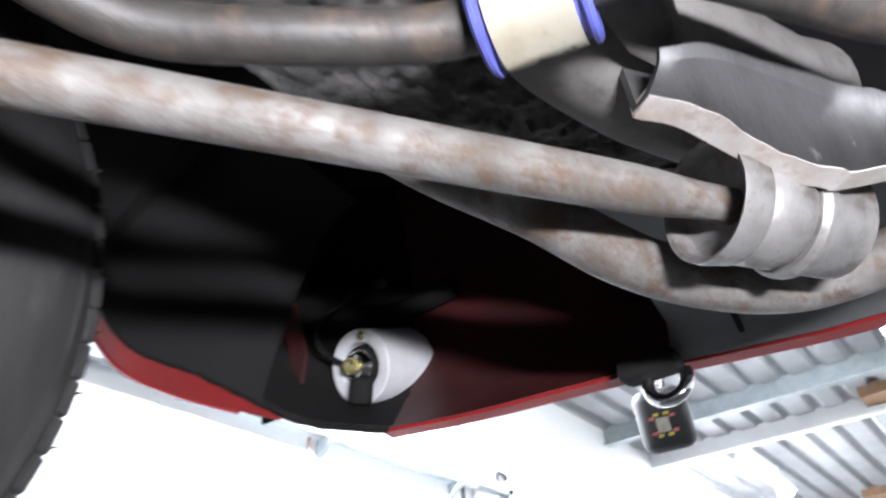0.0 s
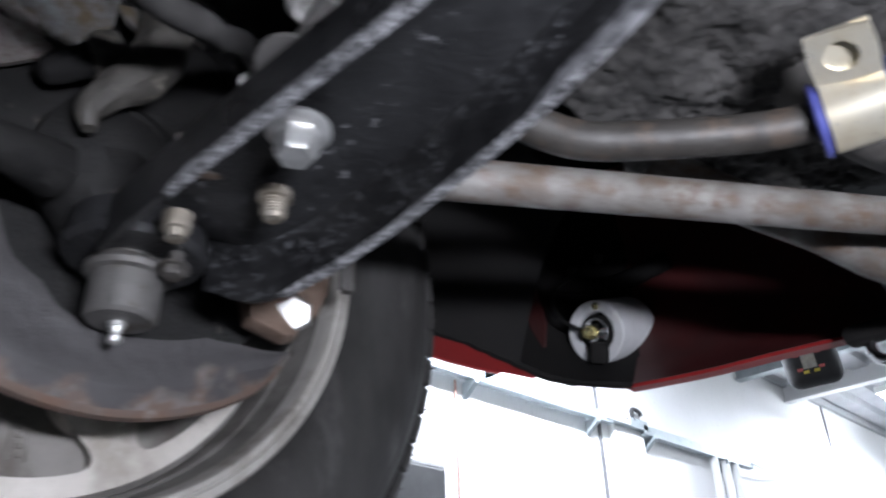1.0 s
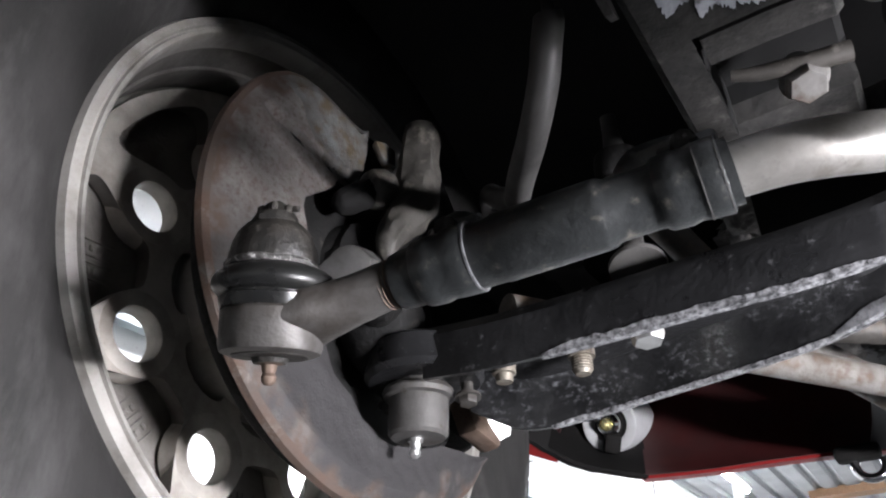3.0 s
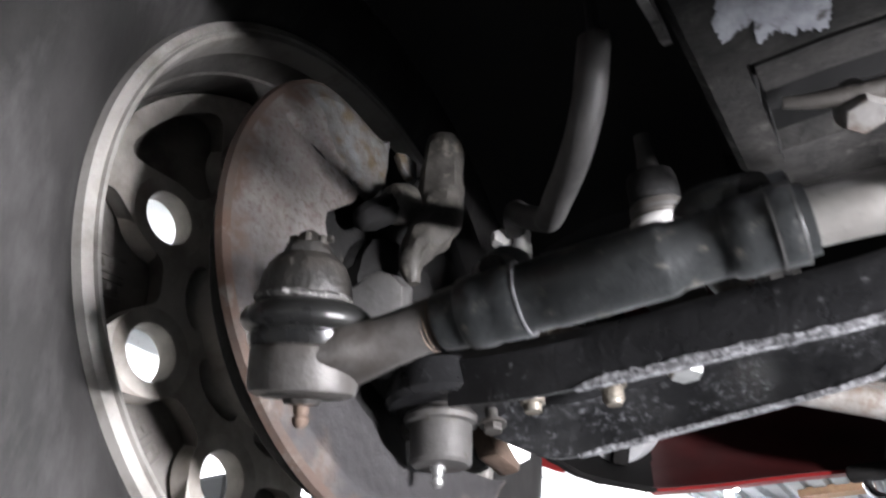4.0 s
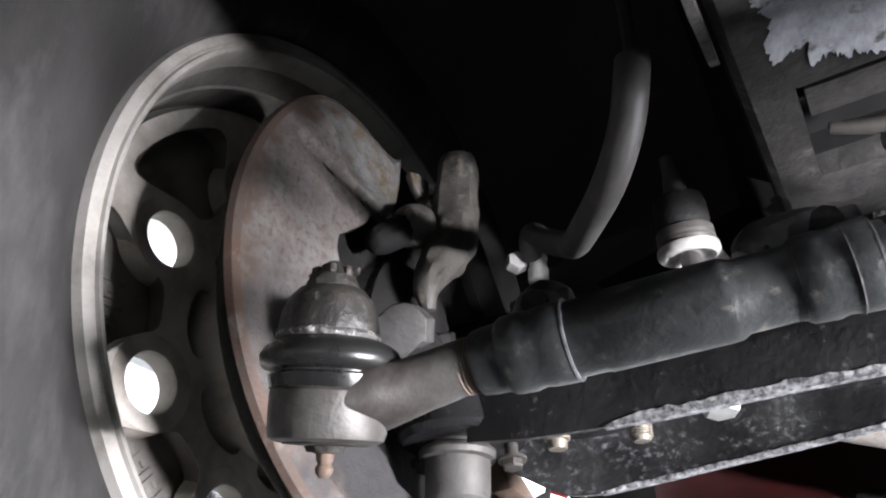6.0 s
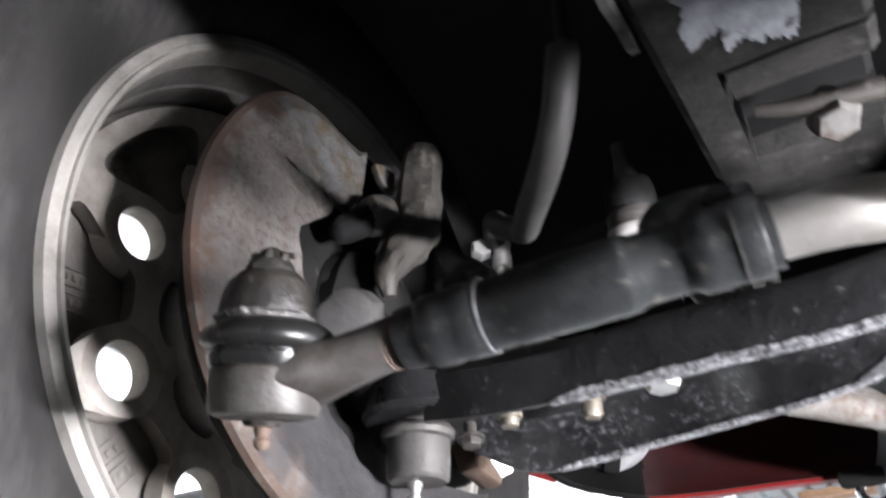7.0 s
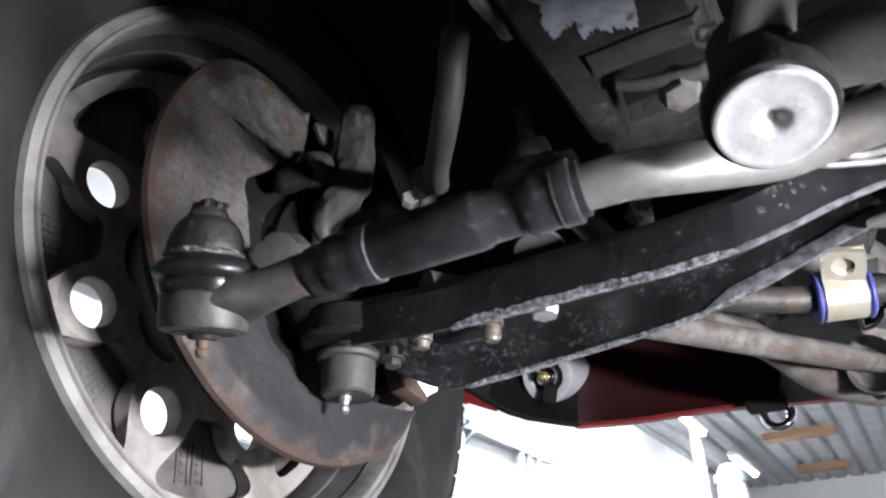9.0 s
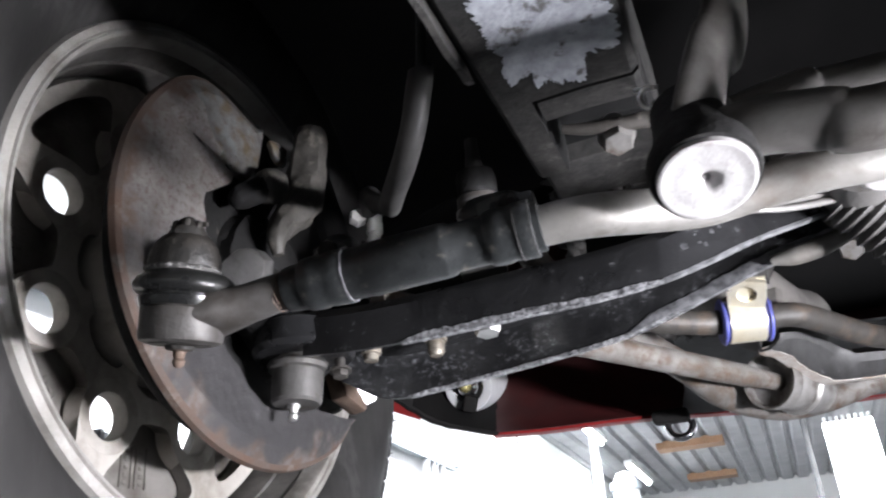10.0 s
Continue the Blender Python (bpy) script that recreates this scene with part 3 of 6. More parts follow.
part("collar", b, M_GALV, tank)
panel = thing("light_panel", (0.68, 9.0, 2.8), "bright white hanging light panel with a ribbed top edge", "ceiling light")
b = BM()
box(b, (0.68, 9.0, 3.06), (0.5, 0.05, 1.0), bevel=0.01)
part("diffuser", b, M_PANEL, panel, smooth=False)
b = BM()
for k in range(8):
    box(b, (0.46 + 0.063 * k, 9.0, 3.59), (0.035, 0.06, 0.06))
part("top_rib", b, M_WHITE, panel, smooth=False)
b = BM()
tube(b, [(0.25, 9.2, 0.0), (0.25, 9.2, 3.9)], 0.03, 10)
tagged(part("drain_pipe", b, M_JOINT), "thin dark downpipe on the end wall side", "pipe")

for px in (0.5, 0.86):
    b = BM()
    tube(b, [(px, 9.0, 3.5), (px, 9.0, ZC + 0.02)], 0.008, 6)
    part("hanger", b, M_GALV, panel)
# black box with a sticker hanging in the hall
spk = thing("loudspeaker", (-1.11, 3.2, 2.71), "black rounded loudspeaker box with a small coloured sticker", "loudspeaker")
SPK = look((-1.11, 3.2, 2.71), (0.05, 0.0, 1.52)) @ pose(0, 0, 0, 0, 0, -4)
b = BM()
box(b, (0, 0, 0), (0.225, 0.265, 0.14), SPK, bevel=0.05, segs=4)
part("cabinet", b, M_BLACKBOX, spk)
b = BM()
tube(b, [(-1.11, 3.25, 2.72), (-1.11, 3.3, 3.2), (-1.11, 3.3, ZC + 0.02)], 0.012, 8)
part("hanger", b, M_BLACKBOX, spk)
b = BM()
box(b, (0, 0, 0), (0.055, 0.06, 0.004), SPK @ Matrix.Translation((0.01, -0.02, -0.071)))
part("sticker", b, M_STICKER, spk, "small grey sticker", smooth=False)
for dx, dy, mm in ((-0.035, -0.05, M_PINK), (-0.035, 0.012, M_PINK), (0.052, -0.05, M_PINK), (0.052, 0.012, M_PINK), (-0.012, 0.025, M_YELLOW), (0.03, 0.025, M_YELLOW), (-0.012, -0.063, M_YELLOW), (0.03, -0.063, M_YELLOW)):
    b = BM()
    box(b, (0, 0, 0), (0.022, 0.012, 0.005), SPK @ Matrix.Translation((dx, dy, -0.071)))
    part("sticker_mark", b, mm, spk, smooth=False)
WORKSTAND = thing("work_lamp", (WORK_EYE[0], WORK_EYE[1], 0), "led bar work lamp on a black tripod stand", "work lamp")
hd = look(WORK_EYE, (-0.25, -0.02, 1.78))
b = BM()
box(b, hd @ Vector((0, 0, 0.035)), (0.24, 0.055, 0.045), hd.to_quaternion().to_matrix().to_4x4(), bevel=0.01)
part("lamp_head", b, M_BLACKBOX, WORKSTAND)
b = BM()
box(b, hd @ Vector((0, 0, 0.006)), (0.20, 0.032, 0.004), hd.to_quaternion().to_matrix().to_4x4())
part("led_panel", b, M_WORKLED, WORKSTAND, smooth=False)
b = BM()
tube(b, [(WORK_EYE[0], WORK_EYE[1], 0.3), (WORK_EYE[0] + 0.02, WORK_EYE[1] - 0.03, WORK_EYE[2] - 0.08)], 0.012, 10)
part("pole", b, M_BLACKBOX, WORKSTAND)
for k in range(3):
    a = radians(120 * k + 20)
    b = BM()
    tube(b, [(WORK_EYE[0], WORK_EYE[1], 0.42), (WORK_EYE[0] + 0.38 * math.cos(a), WORK_EYE[1] + 0.38 * math.sin(a), 0.012)], 0.011, 8)
    part("leg", b, M_BLACKBOX, WORKSTAND)


# ---- the raised car ----
car = thing("car", (0.25, 0.0, 1.45), "red car raised on a workshop lift with bare front suspension", "car")
WX, WY, WZ = -0.5055, -0.0327, 1.8044  # middle of the wheel disc


def wheel_pt(x, r, a):
    """A point of the wheel: distance x along its axle, radius and angle (0 ahead, 90 up)."""
    return Vector((x, WY + r * math.cos(a), WZ + r * math.sin(a)))


def ring_profile(bm, profile, seg=96, mi=0, bumps=None):
    """A closed turned section round the wheel's axle: profile of (x, r)."""
    rows = []
    for j in range(seg):
        a = 2 * math.pi * j / seg
        rows.append([bm.verts.new(wheel_pt(x, r, a)) for x, r in profile])
    n = len(profile)
    for j in range(seg):
        p, q = rows[j], rows[(j + 1) % seg]
        for i in range(n):
            f = bm.faces.new((p[i], p[(i + 1) % n], q[(i + 1) % n], q[i]))
            f.material_index = mi


# wheel: barrel, spoked disc with eight round holes, tyre
b = BM()
ring_profile(b, [(-0.438, 0.2165), (-0.4335, 0.2145), (-0.4325, 0.2092), (-0.4345, 0.2082), (-0.4345, 0.2072), (-0.4325, 0.2062), (-0.4335, 0.2034), (-0.4365, 0.2016), (-0.446, 0.2003), (-0.4515, 0.1992), (-0.4530, 0.2002), (-0.456, 0.1996), (-0.468, 0.1962), (-0.4745, 0.1948),
                 (-0.476, 0.1930), (-0.481, 0.1918), (-0.506, 0.1914), (-0.506, 0.1872), (-0.4985, 0.1866), (-0.503, 0.184), (-0.525, 0.176),
                 (-0.560, 0.178), (-0.60, 0.186), (-0.622, 0.200), (-0.626, 0.2155), (-0.620, 0.2165), (-0.612, 0.204), (-0.59, 0.196), (-0.552, 0.2045), (-0.508, 0.2055), (-0.48, 0.2065), (-0.462, 0.209), (-0.446, 0.2125)], 160)
# darker barrel bands: shade inside the rim, put into the colour
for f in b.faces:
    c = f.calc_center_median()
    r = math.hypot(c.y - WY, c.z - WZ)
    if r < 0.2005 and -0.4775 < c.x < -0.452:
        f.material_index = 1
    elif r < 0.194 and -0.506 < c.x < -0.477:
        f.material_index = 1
wheel = part("wheel", b, (M_RIM, M_RIMSHADE), car, "dirty cast alloy wheel with round holes")

DISC_IN, DISC_OUT = -0.497, -0.520
HOLES, HR, HC = 8, 0.0178, 0.1222
first = radians(161.3)  # angle of one round hole


def wheel_bore(a0):
    """One round hole: its bore and a narrow flat collar round it."""
    b = BM()
    n, c = 28, wheel_pt(0, HC, a0)
    rings = []
    for x, r in ((DISC_IN - 0.004, 0.0290), (DISC_IN - 0.0008, 0.0286), (DISC_IN - 0.0009, HR + 0.0025), (DISC_IN - 0.0016, HR + 0.0008), (DISC_IN - 0.0035, HR), (DISC_OUT + 0.007, HR), (DISC_OUT + 0.007, 0.0295)):
        rings.append([Vector((x, c.y + r * math.cos(2 * math.pi * j / n), c.z + r * math.sin(2 * math.pi * j / n))) for j in range(n)])
    rings.append(rings[0])
    loft(b, rings, caps=False)
    bmesh.ops.remove_doubles(b, verts=b.verts[:], dist=1e-6)
    return b


for k in range(HOLES):
    part("bore_collar", wheel_bore(first + k * math.pi / 4), M_RIMFACE, wheel)
# spoked face: flat plate with the round holes and rounded pockets let into it
OUTER_POCKET = [(0.1125, 0.0), (0.1130, 0.008), (0.1150, 0.0138), (0.119, 0.0172), (0.125, 0.0198), (0.132, 0.0240), (0.141, 0.0310), (0.150, 0.0385),
                (0.158, 0.0450), (0.1635, 0.0482), (0.1675, 0.0486), (0.1705, 0.0464), (0.1722, 0.0410), (0.1728, 0.026), (0.1730, 0.012), (0.1730, 0.0)]
INNER_POCKET = [(0.0720, 0.0), (0.0722, 0.010), (0.0730, 0.0165), (0.0755, 0.0200), (0.080, 0.0225), (0.0850, 0.0235), (0.0885, 0.0215), (0.0905, 0.0170), (0.0925, 0.010), (0.0935, 0.0)]


def pocket_outline(half, a0, inset=0.0):
    """Closed outline of one pocket round the angle a0, drawn in by inset, as (radius, angle)."""
    ring = [Vector((r, h, 0)) for r, h in half] + [Vector((r, -h, 0)) for r, h in reversed(half[1:-1])]
    out = []
    n = len(ring)
    for i, p in enumerate(ring):
        d = (ring[(i + 1) % n] - ring[i - 1]).normalized()
        q = p + Vector((-d.y, d.x, 0)) * inset
        out.append((q.x, a0 + q.y / q.x))
    return out


b = BM()
edges = []


def add_loop(pts):
    vs = [b.verts.new(p) for p in pts]
    edges.extend(b.edges.new((vs[i], vs[(i + 1) % len(vs)])) for i in range(len(vs)))


FACE = DISC_IN - 0.001
add_loop([wheel_pt(FACE, 0.1868, 2 * math.pi * j / 160) for j in range(160)])
add_loop([wheel_pt(FACE, 0.066, 2 * math.pi * j / 64) for j in range(64)])
for k in range(HOLES):
    a0 = first + k * math.pi / 4
    c = wheel_pt(FACE, HC, a0)
    add_loop([Vector((FACE, c.y + 0.0285 * math.cos(2 * math.pi * j / 40), c.z + 0.0285 * math.sin(2 * math.pi * j / 40))) for j in range(40)])
    for half in (OUTER_POCKET, INNER_POCKET):
        add_loop([wheel_pt(FACE, r, a) for r, a in pocket_outline(half, a0 + math.pi / 8)])
bmesh.ops.triangle_fill(b, edges=edges, use_beauty=True, normal=(1, 0, 0))
part("spoked_face", b, M_RIMFACE, wheel, "flat cast spokes of the wheel")
# pocket walls and floors in a darker tone than the spokes
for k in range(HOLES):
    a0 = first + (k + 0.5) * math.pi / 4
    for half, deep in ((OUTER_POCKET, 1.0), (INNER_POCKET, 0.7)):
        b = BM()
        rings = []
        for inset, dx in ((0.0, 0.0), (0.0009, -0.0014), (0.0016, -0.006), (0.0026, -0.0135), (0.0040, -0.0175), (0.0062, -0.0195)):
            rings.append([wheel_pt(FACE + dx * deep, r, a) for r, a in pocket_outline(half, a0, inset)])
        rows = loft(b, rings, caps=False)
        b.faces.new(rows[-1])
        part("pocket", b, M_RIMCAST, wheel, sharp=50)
b = BM()
ring_profile(b, [(-0.492, 0.0), (-0.470, 0.03), (-0.470, 0.062), (-0.480, 0.074), (-0.4965, 0.080), (-0.53, 0.08), (-0.53, 0.0)][1:-1], 64)
part("hub_pad", b, M_RIMFACE, wheel)
# raised casting marks in the pockets, unreadable: plain bars
for k in (0, 1, 2, 3):
    a0 = first + (k + 0.5) * math.pi / 4
    for s in (-1, 1):
        b = BM()
        for j in range(5):
            p = wheel_pt(-0.5165, 0.131 + 0.0062 * j, a0 + s * 0.055)
            u = Vector((0, math.cos(a0), math.sin(a0)))
            box(b, p, (0.0016, 0.0034 + 0.0010 * (j % 2), 0.0050), Matrix.Rotation(a0, 4, "X"), bevel=0.0008, segs=1)
        for off in (-0.0055, 0.0055):
            p = wheel_pt(-0.5165, 0.1434, a0 + s * 0.055)
            box(b, p + Vector((0, -math.sin(a0), math.cos(a0))) * off, (0.0015, 0.032, 0.0013), Matrix.Rotation(a0, 4, "X"))
        part("casting_mark", b, M_RIMCAST, wheel)
# balance weights clipped to the lip
for a0, a1, x, r in ((213.5, 224.2, -0.4415, 0.2045),):
    b = BM()
    rings = []
    for k in range(9):
        a = radians(a0 + (a1 - a0) * k / 8)
        rings.append([wheel_pt(x + 0.0035, r - 0.0045, a), wheel_pt(x + 0.0045, r, a), wheel_pt(x + 0.0030, r + 0.0045, a), wheel_pt(x - 0.003, r + 0.0045, a), wheel_pt(x - 0.003, r - 0.0045, a)])
    loft(b, rings)
    part("balance_weight", b, M_RIM, wheel, "pale clipped balance weight")
b = BM()
TR = 0.3155
ring_profile(b, [(-0.442, 0.2135), (-0.431, 0.222), (-0.424, 0.232), (-0.419, 0.250), (-0.4185, 0.268), (-0.424, 0.287), (-0.433, 0.301), (-0.443, 0.3085), (-0.458, 0.3125),
                 (-0.50, TR), (-0.56, TR), (-0.605, 0.3125), (-0.62, 0.306), (-0.635, 0.29), (-0.643, 0.26), (-0.640, 0.235), (-0.628, 0.2145), (-0.60, 0.206), (-0.46, 0.206)], 160)
tyre = part("tyre", b, M_TYRE, wheel, "dusty black tyre")
for rr in (0.2925,):
    b = BM()
    x = -0.4255 if rr < 0.25 else -0.4285
    ring_profile(b, [(x + 0.0015, rr - 0.0012), (x + 0.0018, rr), (x + 0.0012, rr + 0.0012), (x - 0.004, rr + 0.001), (x - 0.004, rr - 0.001)], 128)
    part("sidewall_rib", b, M_TYRE, wheel)
# tread blocks and moulding hairs along the shoulders
b = BM()
random.seed(4)
for side, xr in ((1, -0.449), (-1, -0.612)):
    for j in range(72):
        a = 2 * math.pi * j / 72 + (0.02 if side < 0 else 0)
        p = wheel_pt(xr, 0.3088, a)
        box(b, p, (0.026, 0.0085, 0.0248), Matrix.Rotation(a, 4, "X"), bevel=0.0015, segs=1)
for xr in (-0.485, -0.531, -0.577):
    for j in range(120):
        a = 2 * math.pi * j / 120
        box(b, wheel_pt(xr, TR - 0.001, a), (0.038, 0.007, 0.0125), Matrix.Rotation(a, 4, "X"), bevel=0.001, segs=1)
tagged(part("tread", b, M_TYRE, wheel, "worn tread blocks"), kind="stuff")
b = BM()
for j in range(46):
    a = 2 * math.pi * j / 46 + random.uniform(-0.03, 0.03)
    p, q = wheel_pt(-0.440, 0.310, a), wheel_pt(-0.438 + random.uniform(-0.002, 0.003), 0.3165 + random.uniform(0, 0.003), a + 0.012)
    lathe(b, p, q - p, [(0, 0.0013), ((q - p).length, 0.0004)], 5)
tagged(part("rubber_hair", b, M_TYRE, wheel), kind="stuff")

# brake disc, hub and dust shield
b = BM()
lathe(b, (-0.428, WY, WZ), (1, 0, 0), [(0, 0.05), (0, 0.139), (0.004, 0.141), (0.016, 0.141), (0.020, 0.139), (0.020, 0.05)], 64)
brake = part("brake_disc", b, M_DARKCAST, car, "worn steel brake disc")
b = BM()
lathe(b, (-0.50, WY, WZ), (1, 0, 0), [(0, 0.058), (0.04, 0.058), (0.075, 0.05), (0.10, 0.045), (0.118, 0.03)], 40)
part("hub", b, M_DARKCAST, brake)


def lerp_table(tab):
    def f(a):
        for (p, u), (q, v) in zip(tab, tab[1:]):
            if p <= a <= q:
                k = (a - p) / (q - p)
                return u + (v - u) * k
        return tab[-1][1] if a > tab[-1][0] else tab[0][1]
    return f


SCY, SCZ = -0.0199, 1.8123  # middle of the shield's round edge
shield_out = lerp_table([(105.5, 0.1205), (110, 0.1275), (116, 0.1375), (122, 0.1500), (128, 0.1600), (133, 0.1645), (140, 0.1665), (306, 0.1668), (312, 0.1650), (318, 0.1600)])
shield_in = lerp_table([(105.5, 0.1190), (107, 0.1080), (110, 0.0965), (115, 0.0830), (122, 0.0764), (127, 0.0732), (131, 0.0718), (134.5, 0.0760), (136, 0.0780), (137.6, 0.0915), (139.2, 0.0915), (140.4, 0.0805), (146, 0.0790), (151, 0.0800), (157, 0.0836), (162, 0.0876), (167, 0.0935), (173, 0.0938), (177, 0.0905), (180, 0.0885), (190, 0.086),
                        (215, 0.090), (228, 0.098), (239, 0.1070), (249, 0.1085), (256, 0.1165), (266, 0.1205), (282, 0.1215), (298, 0.1235), (306, 0.134), (313, 0.1468), (318, 0.1560)])


def shield_x(y):
    """Where the shield's face stands across the car; it toes in slightly."""
    return -0.3905 + 0.05 * (y - SCY)


b = BM()
rows = []
FR = 44
for j in range(426):
    deg = 105.5 + 0.5 * j
    a = radians(deg)
    ri, ro = shield_in(deg), shield_out(deg)
    lip = min(0.0165, 0.45 * (ro - ri))
    k1 = lip / 0.0165
    prof = []
    for k in range(FR + 1):
        r = ri + (ro - lip - ri) * k / FR
        y, z = SCY + r * math.cos(a), SCZ + r * math.sin(a)
        groove = math.exp(-((z - 1.8741 + 0.175 * (y + 0.0995)) / 0.0040) ** 2) * min(1, max(0, (y + 0.160) / 0.03))
        swell = 0.0004 * math.sin(3 * a + 7 * k / FR) + 0.0009 * noise.noise(Vector((y * 40, z * 40, 0))) + 0.0004 * noise.noise(Vector((y * 130, z * 130, 4)))
        prof.append((swell - 0.0075 * groove, r))
    prof += [(-0.0006, ro - 0.0150 * k1), (-0.0024, ro - 0.0110 * k1), (-0.0040, ro - 0.005 * k1), (-0.0062, ro - 0.0012 * k1), (-0.0105, ro),
             (-0.0105, ro - 0.002 * k1), (-0.008, ro - 0.006 * k1), (-0.006, ro - 0.014 * k1), (-0.0045, ri)]
    ring = []
    for px, pr in prof:
        y = SCY + pr * math.cos(a)
        ring.append(b.verts.new((shield_x(y) + px, y, SCZ + pr * math.sin(a))))
    rows.append(ring)
m = len(rows[0])
for p, q in zip(rows, rows[1:]):
    for i in range(m):
        f = b.faces.new((p[i], p[(i + 1) % m], q[(i + 1) % m], q[i]))
        c = f.calc_center_median()
        if FR + 3 <= i <= FR + 6:
            f.material_index = 1
        # shade in the pressed groove, painted as near-black faces
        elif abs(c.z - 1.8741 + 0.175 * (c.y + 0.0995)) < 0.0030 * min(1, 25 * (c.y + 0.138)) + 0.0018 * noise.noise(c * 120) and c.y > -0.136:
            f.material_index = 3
        elif c.z > 1.8755 - 0.175 * (c.y + 0.0995) and c.z > 1.905 - 1.1 * (c.y + 0.125) + 0.012 * noise.noise(c * 60):
            f.material_index = 2
for r in (rows[0], rows[-1]):
    b.faces.new(r)
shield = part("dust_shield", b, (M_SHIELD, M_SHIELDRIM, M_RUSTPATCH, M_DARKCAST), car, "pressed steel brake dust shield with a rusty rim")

# steering knuckle, its upper fork and the caliper stub
# shade behind the boot is put into the near-black parts here
b = BM()
lathe(b, (-0.405, WY, WZ - 0.004), (1, 0, 0), [(0, 0.046), (0.012, 0.046), (0.020, 0.036), (0.028, 0.022), (0.032, 0.010)], 32, bumpy=0.06)
knuckle = part("steering_knuckle", b, M_DARKCAST, car, "dark forged steering knuckle")
b = BM()
tube(b, [(-0.354, -0.036, 1.926), (-0.356, -0.033, 1.915), (-0.360, -0.030, 1.890), (-0.361, -0.031, 1.866), (-0.362, -0.041, 1.844), (-0.363, -0.055, 1.824), (-0.363, -0.064, 1.808), (-0.362, -0.062, 1.794)], [0.0105, 0.0142, 0.0158, 0.0168, 0.0155, 0.0112, 0.0080, 0.0042], 24, rough=0.16)
tube(b, [(-0.360, -0.027, 1.866), (-0.359, -0.015, 1.866)], [0.010, 0.0035], 12)
part("upright", b, M_UPRIGHT, knuckle, "curved forged upright")
b = BM()
tube(b, [(-0.389, -0.0885, 1.836), (-0.388, -0.086, 1.838), (-0.385, -0.078, 1.845), (-0.381, -0.066, 1.855), (-0.378, -0.058, 1.861)], [0.003, 0.0075, 0.0100, 0.0105, 0.0110], 22, rough=0.12)
part("slide_pin", b, M_UNDER, knuckle, "near-black slide pin")
b = BM()
lathe(b, (-0.3790, -0.0680, 1.8580), (0.008, 0.025, 0.009), [(0, 0.0090), (0.002, 0.0125), (0.006, 0.0142), (0.014, 0.0146), (0.018, 0.0136), (0.0205, 0.009), (0.020, 0.003)], 28, bumpy=0.08)
part("pin_head", b, M_UPRIGHT, knuckle, "mottled grey pin head")
b = BM()
slab(b, [(-0.380, -0.0575, 1.9090), (-0.380, -0.046, 1.914), (-0.380, -0.0325, 1.9150), (-0.380, -0.0320, 1.8990), (-0.380, -0.0440, 1.8965), (-0.380, -0.0508, 1.9000)], (-0.007, 0.004, 0), 0.0015)
part("pin_lug", b, M_RUSTPATCH, knuckle, "grey lug above the slide pin")
b = BM()
tube(b, [(-0.385, -0.05, 1.78), (-0.382, -0.035, 1.75), (-0.372, -0.022, 1.725)], [0.032, 0.026, 0.02], 16, rough=0.1)
part("lower_leg", b, M_DARKCAST, knuckle)
b = BM()
slab(b, [(-0.3382, -0.1600, 1.7363), (-0.3358, -0.1600, 1.7378), (-0.3316, -0.1587, 1.7387), (-0.3278, -0.1598, 1.7425), (-0.3226, -0.1593, 1.7451), (-0.3171, -0.1572, 1.7457), (-0.3133, -0.1544, 1.7444), (-0.3099, -0.1490, 1.7392), (-0.3136, -0.1439, 1.7301), (-0.3200, -0.1460, 1.7289), (-0.3305, -0.1466, 1.7231), (-0.3371, -0.1499, 1.7234)], (-0.010, 0.024, 0.012), 0.0012)
part("steering_arm", b, M_CASTMID, knuckle, "flat forged steering arm")
b = BM()
tube(b, [(-0.333, -0.138, 1.741), (-0.345, -0.105, 1.752), (-0.362, -0.075, 1.760)], [0.008, 0.012, 0.016], 16, rough=0.08)
part("arm_root", b, M_DARKCAST, knuckle)
b = BM()
TA = Vector((0.17, -0.21, 0.96)).normalized()
TO = Vector((-0.3225, -0.1995, 1.657))
lathe(b, TO + TA * 0.0495 - Vector((0.002, 0, 0)), TA, [(0, 0.0186), (0.005, 0.0192), (0.011, 0.0182), (0.0165, 0.0160), (0.0205, 0.0125), (0.022, 0.008)], 40, bumpy=0.015)
part("arm_eye", b, M_GREASE, knuckle, "dirt-caked arm eye")
b = BM()
lathe(b, TO + TA * 0.0500 - Vector((0.002, 0, 0)), TA, [(0, 0.0170), (0.0003, 0.0197), (0.0018, 0.0201), (0.0030, 0.0194), (0.0036, 0.0180)], 64, bumpy=0.10)
part("dirt_ring", b, M_CRUMB, knuckle, "crumbled pale dirt round the eye")
b = BM()
NUT = TO + TA * 0.069 - Vector((0.002, 0, 0))
lathe(b, NUT, TA, [(0, 0.0112), (0.003, 0.0108), (0.006, 0.0088), (0.0075, 0.006), (0.0105, 0.0048), (0.0125, 0.002)], 18, bumpy=0.3)
for k in range(6):
    a = k * 1.047
    box(b, NUT + TA * 0.0065 + Vector((0.0066 * math.cos(a), 0.0066 * math.sin(a), 0)), (0.0042, 0.0032, 0.005), bevel=0.0009, segs=1)
tube(b, [NUT + TA * 0.008 + Vector((-0.009, -0.003, -0.001)), NUT + TA * 0.009, NUT + TA * 0.008 + Vector((0.0095, 0.004, 0.0))], 0.0016, 6)
part("castle_nut", b, M_GREASE, knuckle, "rusty castle nut with split pin")
